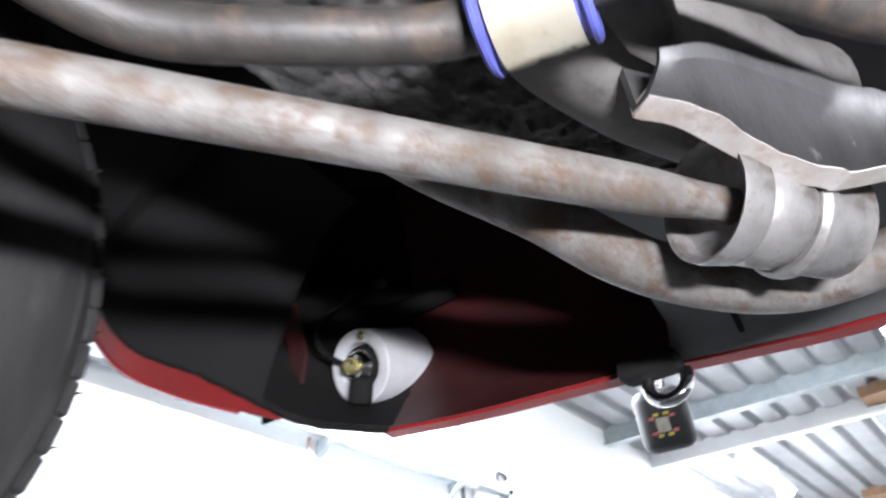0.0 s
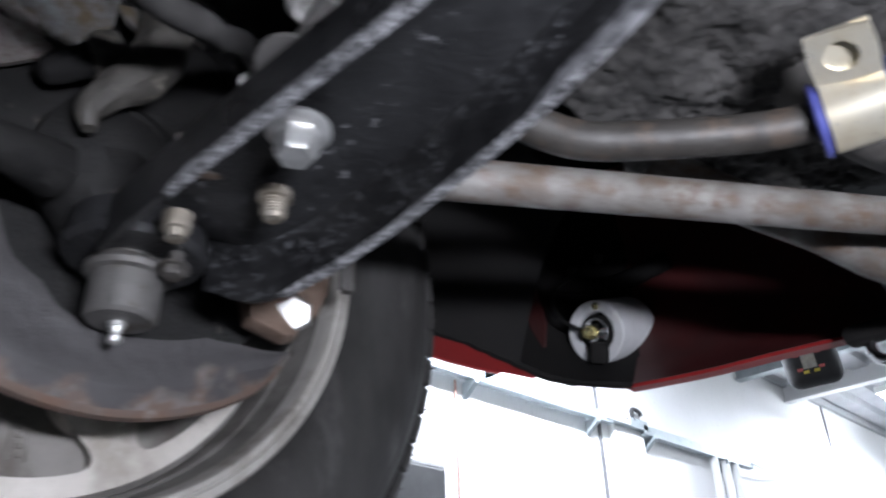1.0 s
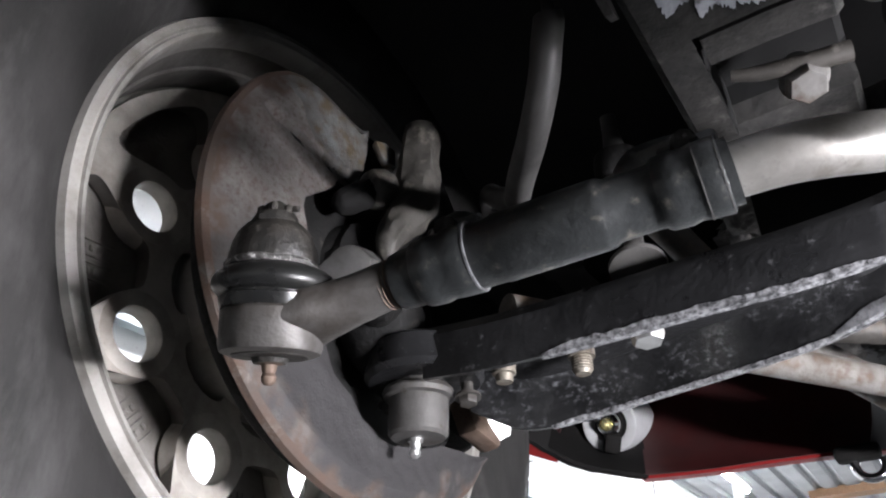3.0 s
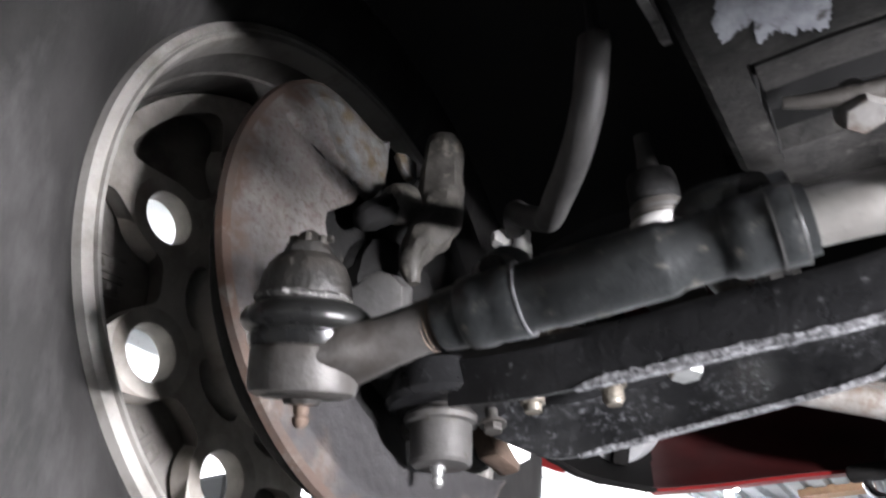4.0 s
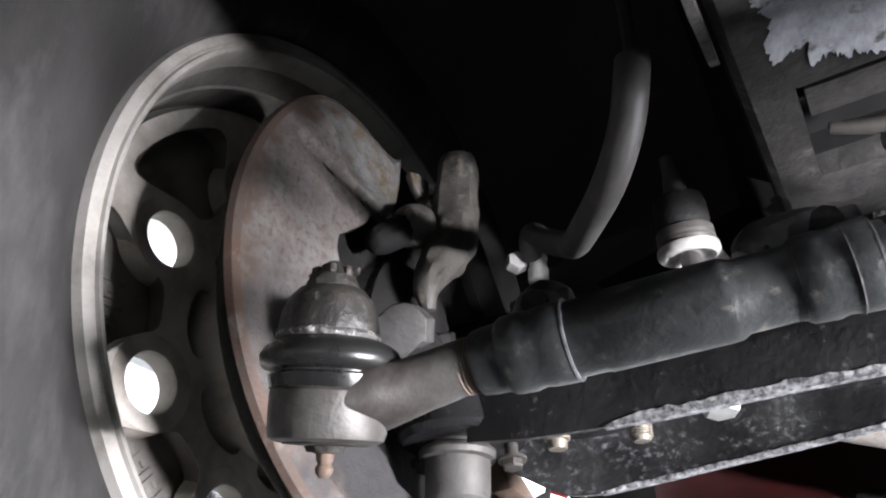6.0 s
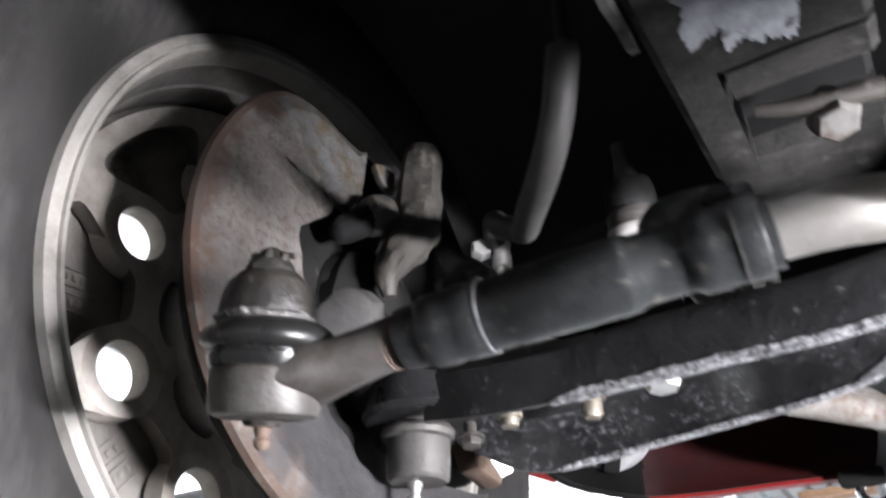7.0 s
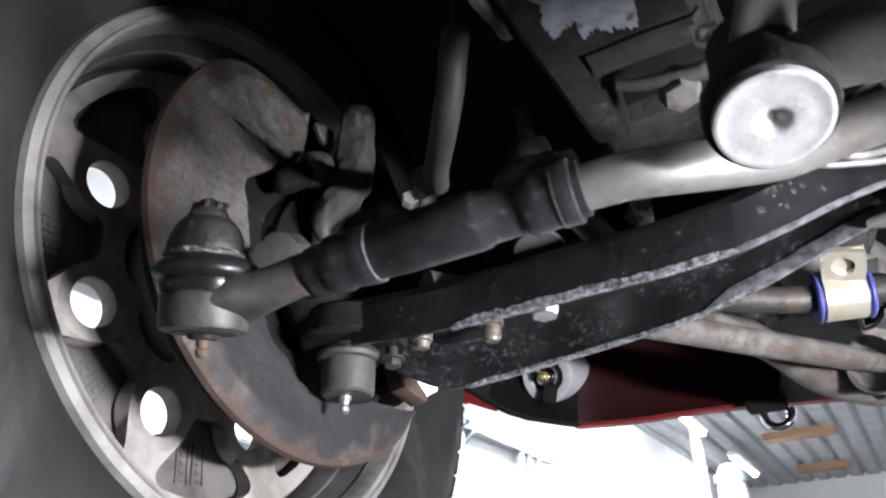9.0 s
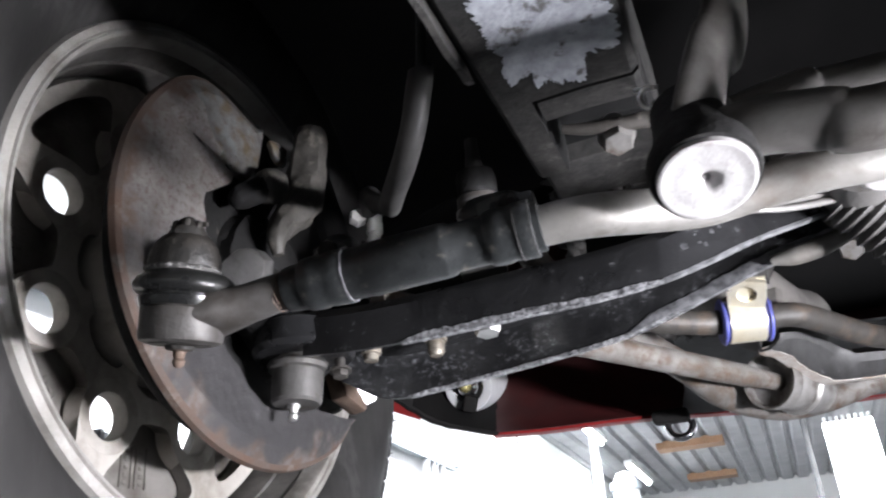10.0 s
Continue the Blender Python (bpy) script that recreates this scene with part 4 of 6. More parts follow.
# two hidden pieces behind the sleeve: bracket with bolt holding the brake hose
b = BM()
slab(b, [(-0.340, 0.012, 1.805), (-0.334, 0.018, 1.838), (-0.318, 0.026, 1.834), (-0.312, 0.028, 1.80), (-0.325, 0.02, 1.785)], (-0.012, 0.016, 0), 0.003)
part("hose_bracket", b, M_DARKCAST, knuckle)
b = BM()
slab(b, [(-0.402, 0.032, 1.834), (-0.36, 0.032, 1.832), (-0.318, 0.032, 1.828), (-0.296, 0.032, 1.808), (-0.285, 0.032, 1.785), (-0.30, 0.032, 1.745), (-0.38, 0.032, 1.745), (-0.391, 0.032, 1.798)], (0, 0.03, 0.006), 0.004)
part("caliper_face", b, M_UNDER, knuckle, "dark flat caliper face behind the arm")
# brake hose
b = BM()
tube(b, [(-0.1972, -0.1560, 1.8425), (-0.1974, -0.1552, 1.8415), (-0.1978, -0.1539, 1.8382), (-0.2010, -0.1533, 1.8218), (-0.2071, -0.1456, 1.8108), (-0.2174, -0.1339, 1.8007), (-0.2311, -0.1164, 1.7973), (-0.2500, -0.0900, 1.8005), (-0.2640, -0.0660, 1.8090), (-0.277, -0.0430, 1.8235), (-0.300, -0.0220, 1.8450), (-0.316, -0.001, 1.8665), (-0.325, 0.014, 1.871), (-0.328, 0.024, 1.864)], [0.004, 0.0070] + [0.0082] * 12, 16)
hose = part("brake_hose", b, M_HOSE, car, "bent black rubber brake hose")
b = BM()
lathe(b, (-0.326, 0.026, 1.845), (0.05, -0.03, 1), [(-0.020, 0.0045), (-0.018, 0.0068), (-0.006, 0.0068), (-0.006, 0.0055), (0, 0.0058), (0, 0.0072), (0.010, 0.0072), (0.010, 0.0062), (0.018, 0.0062), (0.018, 0.007), (0.025, 0.0055)], 12)
part("hose_fitting", b, M_WEIGHT, hose, "bright crimped fitting")
b = BM()
hexbolt(b, (-0.342, 0.024, 1.862), (0.6, -0.75, 0.1), 0.014, 0.008)
part("bleeder", b, M_WEIGHT, hose, "small bright hexagon bolt")
b = BM()
tube(b, [(-0.1978, -0.1540, 1.838), (-0.198, -0.150, 1.88), (-0.20, -0.14, 2.0), (-0.205, -0.13, 2.1)], 0.0035, 10)
part("hose_pipe", b, M_RUBBER, hose)

# tie rod end with boot and grease nipple, rod, adjuster sleeve
TX, TY = -0.3225, -0.1995
b = BM()
lathe(b, TO + TA * 0.0115, TA, [(0.001, 0.008), (0.001, 0.0180), (0.0022, 0.0210), (0.005, 0.0218), (0.0185, 0.0220), (0.0200, 0.0208)], 44, bumpy=0.012)
tre = part("tie_rod_end", b, M_TIEROD, car, "grey forged tie rod end")
b = BM()
NECK = [(TX + 0.001, TY - 0.0045, 1.6806, 0.0206, 0.0076), (TX + 0.013, TY - 0.0042, 1.6806, 0.0178, 0.0078), (TX + 0.0225, TY - 0.0030, 1.6814, 0.0152, 0.0084), (TX + 0.0295, TY - 0.0010, 1.6832, 0.0138, 0.0092),
        (TX + 0.036, TY + 0.002, 1.6854, 0.0125, 0.0098), (TX + 0.044, TY + 0.005, 1.6880, 0.0115, 0.0101), (TX + 0.053, TY + 0.007, 1.6905, 0.0106, 0.0101), (-0.262, -0.191, 1.6918, 0.0099, 0.0099), (-0.245, -0.189, 1.693, 0.0095, 0.0095)]
rings = []
for i in range(len(NECK) - 1):
    for k in range(4):
        v = [p + (q - p) * (k / 4) for p, q in zip(NECK[i], NECK[i + 1])]
        e = 0.30 + 0.70 * min(1, (i + k / 4) / 4.5) ** 1.4  # boxy at the body, round at the sleeve
        ring = []
        for a in range(32):
            ca, sa = math.cos(2 * math.pi * a / 32), math.sin(2 * math.pi * a / 32)
            ring.append(Vector((v[0], v[1] + v[3] * math.copysign(abs(ca) ** e, ca), v[2] + v[4] * math.copysign(abs(sa) ** e, sa))))
        rings.append(ring)
loft(b, rings)
part("shank", b, M_TIEROD, tre)
b = BM()
lathe(b, TO + TA * 0.0312, TA, [(0, 0.0222), (0.0026, 0.0230), (0.0048, 0.0232), (0.0056, 0.0218), (0.0064, 0.0218), (0.0074, 0.0248), (0.0094, 0.0264), (0.0122, 0.0266), (0.0150, 0.0250), (0.0172, 0.0218), (0.0190, 0.017)], 40)
part("rubber_boot", b, M_BOOT, tre, "black rubber dust boot")
b = BM()
lathe(b, TO + TA * 0.0135, -TA, [(0, 0.017), (0.0015, 0.016), (0.002, 0.008), (0.004, 0.007)], 28, bumpy=0.1)
part("base_cap", b, M_GREASE, tre, "greasy base cap")
b = BM()
lathe(b, TO + TA * 0.0125, -TA, [(0, 0.0058), (0.003, 0.0056), (0.0036, 0.0034), (0.006, 0.0031), (0.007, 0.0024), (0.0085, 0.0034), (0.0105, 0.0030), (0.0120, 0.0016)], 12)
part("grease_nipple", b, M_RUSTBRK, tre, "rusty brown grease nipple")
S0, S1 = Vector((-0.262, -0.191, 1.6915)), Vector((-0.129, -0.1755, 1.7015))
sd = (S1 - S0).normalized()
b = BM()
for k in range(7):
    lathe(b, S0 - sd * (0.006 - 0.0016 * k), sd, [(0, 0.0097), (0.0006, 0.0106), (0.0012, 0.0097)], 20)
part("thread", b, M_RUSTBRK, tre, "rusty thread")
b = BM()
lathe(b, S0, sd, [(0, 0.0095), (0, 0.0116), (0.004, 0.0122), (0.030, 0.0130), (0.034, 0.0134), (0.0445, 0.0135), (0.0455, 0.0140), (0.085, 0.0140), (0.0880, 0.0137), (0.0905, 0.0124), (0.106, 0.0122), (0.108, 0.0126), (0.1355, 0.0126), (0.1355, 0.0095)], 40, bumpy=0.012)
sleeve = part("adjuster_sleeve", b, M_SLEEVE, car, "black painted tie rod adjuster sleeve")


def clamp(at, width, tail, rad):
    b = BM()
    o = S0 + sd * at
    lathe(b, o, sd, [(0, 0.0120), (0, rad - 0.0016), (0.0016, rad - 0.0006), (width * 0.35, rad - 0.0003), (width * 0.5, rad - 0.0010), (width * 0.65, rad - 0.0003), (width - 0.0010, rad), (width, rad - 0.0005), (width, 0.0120)], 36, bumpy=0.012)
    u, v, w = basis(sd)
    c = o + sd * width / 2 + Vector(tail) * 0.018
    turn = Matrix(((w.x, v.x, u.x, 0), (w.y, v.y, u.y, 0), (w.z, v.z, u.z, 0), (0, 0, 0, 1)))
    box(b, c, (width, 0.012, 0.016), turn, bevel=0.0024, segs=2)
    part("clamp", b, M_SLEEVE, sleeve, "split clamp band")
    b = BM()
    lathe(b, c - v * 0.014, v, [(0, 0.0), (0, 0.0055), (0.005, 0.0055), (0.005, 0.0032), (0.023, 0.0032), (0.023, 0.0055), (0.028, 0.0050)], 8)
    part("clamp_bolt", b, M_DARKCAST, sleeve)


clamp(0.010, 0.024, (0.0, 0.50, 0.87), 0.0146)
b = BM()
tube(b, [S0 + sd * 0.022 + Vector((0, 0.005, 0.006)), S0 + sd * 0.021 + Vector((0, 0.012, 0.017)), S0 + sd * 0.019 + Vector((0.001, 0.018, 0.026)), S0 + sd * 0.018 + Vector((0.001, 0.020, 0.029))], [0.0125, 0.0130, 0.0105, 0.006], 16, rough=0.06)
part("clamp_hump", b, M_SLEEVE, sleeve, "folded clamp ends")
clamp(0.108, 0.024, (0.0, 0.45, 0.90), 0.0147)
b = BM()
tube(b, [S0 + sd * 0.094 + Vector((0, 0.010, 0.016)), S0 + sd * 0.100 + Vector((0, 0.011, 0.021)), S0 + sd * 0.117 + Vector((0, 0.011, 0.022)), S0 + sd * 0.122 + Vector((0, 0.010, 0.015))], [0.006, 0.0095, 0.0090, 0.006], 10, rough=0.15)
part("clamp_ear", b, M_SLEEVE, sleeve, "folded clamp ear")
b = BM()
lathe(b, S0 + sd * 0.0340, sd, [(0, 0.0125), (0, 0.0147), (0.0008, 0.0147), (0.0008, 0.0125)], 32)
part("clamp_edge", b, M_ARMROLL, sleeve, "worn bright clamp edge")
b = BM()
for q in ((0.1235, 0.0), (0.131, 0.0)):
    lathe(b, S0 + sd * q[0], sd, [(0, 0.0125), (0, 0.0148), (0.0005, 0.0148), (0.0005, 0.0125)], 32)
part("clamp_edge", b, M_CASTMID, sleeve, "worn bright clamp edges")
b = BM()
tube(b, [S1 - sd * 0.01, (-0.115, -0.1735, 1.7025), (-0.100, -0.1685, 1.7037), (-0.085, -0.159, 1.7060), (-0.070, -0.148, 1.7090), (-0.055, -0.140, 1.7110), (-0.040, -0.1365, 1.7137), (-0.020, -0.135, 1.7165), (0.006, -0.136, 1.7170), (0.035, -0.133, 1.7180), (0.09, -0.13, 1.730), (0.16, -0.125, 1.737)], [0.0100, 0.0104, 0.0108, 0.0110, 0.0110, 0.0110, 0.0110, 0.0108, 0.0106, 0.0105, 0.0105, 0.0105], 24)
part("inner_tie_rod", b, M_ROD, car, "pale bent steel inner tie rod")
b = BM()
lathe(b, (0.0300, -0.1290, 1.7085), (0.1, 0.1, 1), [(0, 0.006), (0, 0.011), (0.003, 0.0145), (0.018, 0.0150), (0.022, 0.011)], 28)
part("inner_joint", b, M_DISC, car, "pale round inner tie rod joint")

# idler arm with its ball joint cap, relay rod and upper arm
DC, DN = Vector((-0.049, -0.1955, 1.6935)), Vector((0.05, -0.36, -0.93)).normalized()
b = BM()
lathe(b, DC - DN * 0.006, -DN, [(0.004, 0.012), (-0.005, 0.0215), (-0.005, 0.0232), (-0.002, 0.0242), (0.006, 0.0240), (0.015, 0.020), (0.030, 0.0175), (0.046, 0.017)], 40)
idler = part("idler_arm", b, M_DARKCAST, car, "dark forged steering idler arm")
b = BM()
lathe(b, DC, DN, [(-0.002, 0.0212), (0.0016, 0.0209), (0.0021, 0.0196), (0.0017, 0.0186), (0.0018, 0.0135), (0.0018, 0.0080), (0.0015, 0.0064), (0.0007, 0.0050), (-0.0006, 0.0036), (-0.0018, 0.0024), (-0.0024, 0.0012), (-0.0026, 0.0003)], 48)
part("joint_cap", b, M_DISC, idler, "bright round ball joint cap with a dimple", sharp=50)
b = BM()
tube(b, [DC - DN * 0.03, (-0.043, -0.188, 1.742), (-0.034, -0.178, 1.772), (-0.028, -0.168, 1.785), (-0.020, -0.15, 1.82), (-0.014, -0.13, 1.87)], [0.0165, 0.0160, 0.0155, 0.0180, 0.0185, 0.019], 20, flat=0.45)
part("upright_lever", b, M_LEVER, idler, "grey forged lever rising from the joint")
b = BM()
tube(b, [DC - DN * 0.026 + Vector((0.004, 0, 0)), (-0.022, -0.190, 1.716), (0.004, -0.190, 1.711), (0.04, -0.190, 1.705), (0.30, -0.19, 1.70), (0.5, -0.19, 1.70)], [0.0125, 0.0130, 0.0135, 0.0135, 0.013, 0.012], 22)
part("relay_rod", b, M_LEVER, idler, "grey relay rod")
b = BM()
tube(b, [(-0.03, -0.165, 1.738), (0.0, -0.165, 1.742), (0.06, -0.16, 1.742), (0.5, -0.15, 1.75)], [0.012, 0.0125, 0.0125, 0.0125], 18)
part("steering_shaft", b, M_LEVER, idler, "grey round bar beside the joint")

# lower control arm: a pressed channel open below, ball joint, bolts
REAR = [(-0.345, -0.050, 1.714), (-0.300, -0.054, 1.7085), (-0.24, -0.053, 1.7075), (-0.18, -0.049, 1.7105), (-0.13, -0.046, 1.7125), (-0.09, -0.041, 1.718), (-0.06, -0.031, 1.729), (-0.03, -0.021, 1.7415), (0.0, -0.015, 1.7495), (0.035, -0.010, 1.757)]
FRONT = [(-0.348, 0.015, 1.712), (-0.316, 0.028, 1.6970), (-0.28, 0.038, 1.6995), (-0.23, 0.042, 1.7050), (-0.18, 0.038, 1.7080), (-0.13, 0.034, 1.7125), (-0.09, 0.033, 1.7225), (-0.06, 0.031, 1.7320), (-0.02, 0.021, 1.7405), (0.035, 0.009, 1.7460)]
rear, front = smooth_path(REAR), smooth_path(FRONT)
HGT = 0.036
b = BM()
rings = []
for p, q in zip(rear, front):
    across = (q - p)
    across.z = 0
    across.normalize()
    t = 0.0035
    h = Vector((0, 0, 1))
    k = min(1, (q - p).length / 0.05)
    hh = HGT * (0.75 + 0.25 * k)
    pr, qr = p + across * 0.006, q - across * 0.006
    lean = Vector((0, 0.012 * min(1, max(0, (q.x + 0.19) / 0.10)), 0))
    rings.append([p, p + h * (hh - 0.008), pr + h * hh, qr + lean + h * hh, q + lean + h * (hh - 0.008), q, q - across * t, q - across * t + h * (hh - 0.010), qr - across * 0.002 + h * (hh - t), pr + across * 0.002 + h * (hh - t), p + across * t + h * (hh - 0.010), p + across * t])
loft(b, rings)
b.normal_update()
for f in b.faces:
    c = f.calc_center_median()
    k = min(range(len(rear)), key=lambda i: abs(rear[i].x - c.x))
    if c.y > 0.35 * rear[k].y + 0.65 * front[k].y - 0.001:
        f.material_index = 1
arm = part("lower_control_arm", b, (M_ARM, M_ARMSPECK), car, "black painted pressed steel lower control arm with scraped edges")


def edge_strip(path, out, x0, x1, w0, w1, ragged, inner=0.0008, worn=None):
    """A pale strip along a flange's lower edge; its limits on the outer and inner face are ragged."""
    b = BM()
    rings = []
    o, u = Vector(out), Vector((0, 0, 1))
    fine = [path[i].lerp(path[i + 1], f / 5) for i in range(len(path) - 1) for f in range(5)] + [path[-1]]
    fine = [p for p in fine if x0 <= p.x <= x1]
    for i, p in enumerate(fine):
        e = i / (len(fine) - 1)
        ends = min(1, 10 * e + 0.1, 10 * (1 - e) + 0.1)
        wave = 1 + ragged * (0.9 * noise.noise(p * 75) + 0.7 * noise.noise(p * 210))
        w = max((w0 + (w1 - w0) * e) * wave, 0.0006) * ends
        wi = max(inner * wave, 0.0006) * (0.3 + 0.7 * ends)
        swell = 0.12 * min(wi, 0.010)
        c = p + o * 0.0003
        rings.append([c + o * 0.0006 - u * 0.0006, c - o * 0.0039 - u * 0.0008, c - o * (0.0042 + swell) + u * wi * 0.45, c - o * 0.0042 + u * wi, c + o * 0.0005 + u * w])
    loft(b, rings)
    part("scraped_edge", b, worn or M_ARMEDGE, arm, "pale flange edge, scraped metal and painted gloss", sharp=60)


edge_strip(rear, (0.0, -1, 0), -0.265, -0.088, 0.0052, 0.0026, 0.40)
edge_strip(rear, (0.0, -1, 0), -0.098, 0.035, 0.0016, 0.0010, 0.3, worn=M_ARMROLL)
edge_strip(front, (0.0, 1, 0), -0.30, -0.085, 0.0010, 0.0012, 0.40, inner=0.0020)
# wide grey strip: gloss of the rounded flange put into the colour
edge_strip(front, (0.0, 1, 0), -0.125, 0.035, 0.0014, 0.0014, 0.12, inner=0.0085, worn=M_ARMROLL)
# flakes of bare metal on the web's outer face
b = BM()
random.seed(9)
for fx, fy, fr in ((-0.0616, -0.0492, 1.0), (-0.0567, -0.0462, 1.1), (-0.0562, -0.0345, 1.3), (-0.0611, -0.0197, 1.2), (-0.0729, -0.0310, 1.2), (-0.066, -0.040, 0.6), (-0.050, -0.036, 0.7), (-0.064, -0.027, 0.6)):
    k = min(range(len(rear)), key=lambda i: abs(rear[i].x - fx))
    c = rear[k] + Vector((fx - rear[k].x, -0.0004, 0.010 + 0.45 * (-0.015 - fy)))
    slab(b, [c + Vector((0.0021 * fr * math.cos(a) * random.uniform(0.7, 1.3), 0, 0.0015 * fr * math.sin(a) * random.uniform(0.7, 1.3))) for a in (0, 0.8, 1.6, 2.4, 3.2, 4.0, 4.8, 5.6)], (0, 0.0012, 0))
tagged(part("paint_chip", b, M_ARMROLL, arm, "chips of bare metal in the paint"), kind="stuff")
# outer nose of the arm round the ball joint, and its inner pivot sleeve
b = BM()
lathe(b, (-0.361, -0.024, 1.722), (0, 0, 1), [(0, 0.030), (0, 0.036), (0.004, 0.039), (0.022, 0.036), (0.026, 0.03)], 32)
part("arm_nose", b, M_ARM, arm)
b = BM()
lathe(b, (0.034, -0.05, 1.765), (0, 1, 0), [(0, 0.010), (0, 0.022), (0.065, 0.022), (0.065, 0.010)], 28)
part("pivot_bush", b, M_CAST, arm, "grey pivot bush")
b = BM()
lathe(b, (-0.366, -0.024, 1.688), (0.02, 0.0, 1), [(0, 0.010), (0, 0.0170), (0.0022, 0.0188), (0.020, 0.0192), (0.0245, 0.0192), (0.0255, 0.0225), (0.0285, 0.0235), (0.031, 0.0225), (0.033, 0.0195), (0.045, 0.0185)], 44)
bj = part("ball_joint", b, M_CAST, car, "grey steel ball joint cup under the arm")
b = BM()
lathe(b, (-0.368, -0.024, 1.689), (-0.05, 0, -1), [(0, 0.0048), (0.003, 0.0048), (0.003, 0.0034), (0.006, 0.0032), (0.0072, 0.0024), (0.0088, 0.0036), (0.0115, 0.0033), (0.013, 0.0017)], 12)
part("grease_nipple", b, M_SILVER, bj, "bright grease nipple")
for px, py, pz in ((-0.336, -0.012, 1.713), (-0.392, -0.018, 1.718)):
    b = BM()
    lathe(b, (px, py, pz), (0.1, -0.1, -1), [(-0.012, 0.004), (0, 0.004), (0, 0.0085), (0.0015, 0.0085)], 20)
    hexbolt(b, (px, py, pz - 0.001), (0.1, -0.1, -1), 0.011, 0.005)
    part("flange_bolt", b, M_TIEROD, bj, "small greasy flange bolt")
b = BM()
lathe(b, (-0.214, -0.020, 1.731), (0.05, -0.08, -1), [(0, 0.0145), (0.002, 0.0148), (0.003, 0.0135), (0.004, 0.011)], 28)
hexbolt(b, (-0.2138, -0.0203, 1.728), (0.05, -0.08, -1), 0.0168, 0.014)
part("strut_bolt", b, M_SILVER, arm, "bright hexagon bolt with washer")
b = BM()
lathe(b, (-0.262, 0.0, 1.730), (0, 0, -1), [(0, 0.0085), (0.005, 0.0085), (0.005, 0.0060), (0.014, 0.0058), (0.016, 0.0045)], 16)
for k in range(5):
    lathe(b, (-0.262, 0.0, 1.7245 - 0.0017 * k), (0, 0, -1), [(0, 0.0058), (0.0008, 0.0066), (0.0016, 0.0058)], 16)
part("strut_bolt", b, M_BRASS, arm, "dull brass-coloured threaded stud")
b = BM()
lathe(b, (-0.300, -0.030, 1.722), (0, 0, -1), [(0, 0.0075), (0.009, 0.0072), (0.0095, 0.0055), (0.014, 0.005)], 14)
part("arm_rivet", b, M_BRASS, arm, "dull brass-coloured stud")

# caliper mounting behind the arm's outer end
b = BM()
slab(b, [(-0.402, 0.055, 1.765), (-0.402, 0.100, 1.77), (-0.398, 0.107, 1.735), (-0.388, 0.097, 1.713), (-0.382, 0.084, 1.707), (-0.388, 0.06, 1.715)], (0.020, -0.006, 0), 0.004)
cal = part("caliper_bracket", b, M_RUSTBRK, car, "rusty brown caliper bracket")
b = BM()
slab(b, [(-0.392, 0.060, 1.798), (-0.392, 0.095, 1.815), (-0.392, 0.124, 1.830), (-0.392, 0.133, 1.800), (-0.392, 0.131, 1.765), (-0.392, 0.122, 1.744), (-0.392, 0.108, 1.732), (-0.392, 0.085, 1.728), (-0.392, 0.066, 1.745)], (-0.014, 0.004, 0), 0.004)
part("bracket_arm", b, M_RUSTBRK, cal)
b = BM()
tube(b, [(-0.384, 0.130, 1.832), (-0.384, 0.136, 1.815), (-0.384, 0.1395, 1.79), (-0.384, 0.141, 1.765)], [0.0035, 0.004, 0.0045, 0.0045], 8)
box(b, (-0.383, 0.139, 1.780), (0.005, 0.012, 0.030), bevel=0.001, segs=1)
part("pad_clip", b, M_CAST, cal, "grey spring clip")
b = BM()
hexbolt(b, (-0.375, 0.091, 1.7295), (0.75, -0.55, -0.35), 0.0215, 0.012)
part("bracket_bolt", b, M_SILVER, cal, "bright hexagon bolt head")
b = BM()
box(b, (-0.43, 0.10, 1.80), (0.06, 0.06, 0.16), pose(0, 0, 0, -12, 0, 0), bevel=0.012)
# dark box added to cover a lit tyre patch that belongs in shade
box(b, (-0.428, 0.0837, 1.902), (0.062, 0.052, 0.15), pose(0, 0, 0, 40, 0, 0), bevel=0.012)
part("caliper_body_and_cover", b, M_DARKCAST, cal)

# anti-roll bar link and bar, bush with blue inserts and plated strap
LINK = Vector((-0.103, 0.339, 0.935))
CUP = Vector((-0.2155, -0.0105, 1.8115))
CUPAX = Vector((0.0, -0.16, 0.987))
b = BM()
lathe(b, (-0.2095, -0.0296, 1.7560), LINK, [(0, 0.006), (0, 0.0165), (0.003, 0.017), (0.004, 0.006), (0.060, 0.006)], 24)
link = part("drop_link", b, M_CAST, car, "upright anti-roll bar drop link")
b = BM()
lathe(b, CUP, CUPAX, [(0.004, 0.006), (0.003, 0.012), (0, 0.0150), (0.001, 0.0170), (0.003, 0.0182), (0.0065, 0.0180), (0.0075, 0.015)], 28)
part("cup_washer", b, M_CUP, link, "bright cup washer")
b = BM()
lathe(b, CUP + CUPAX * 0.007, CUPAX, [(0, 0.0150), (0.004, 0.0168), (0.010, 0.0165), (0.0125, 0.0135), (0.014, 0.0125), (0.026, 0.0122), (0.03, 0.008), (0.048, 0.0055), (0.06, 0.005)], 28)
part("rubber_bush", b, M_HOSE, link, "grey rubber bushes")
b = BM()
lathe(b, CUP + CUPAX * 0.0080, CUPAX, [(0, 0.012), (0, 0.0155), (0.0015, 0.0168), (0.0085, 0.0166), (0.0095, 0.0150), (0.0100, 0.012)], 28)
part("bush_ring", b, M_LEVER, link, "grey ring over the cup")
b = BM()
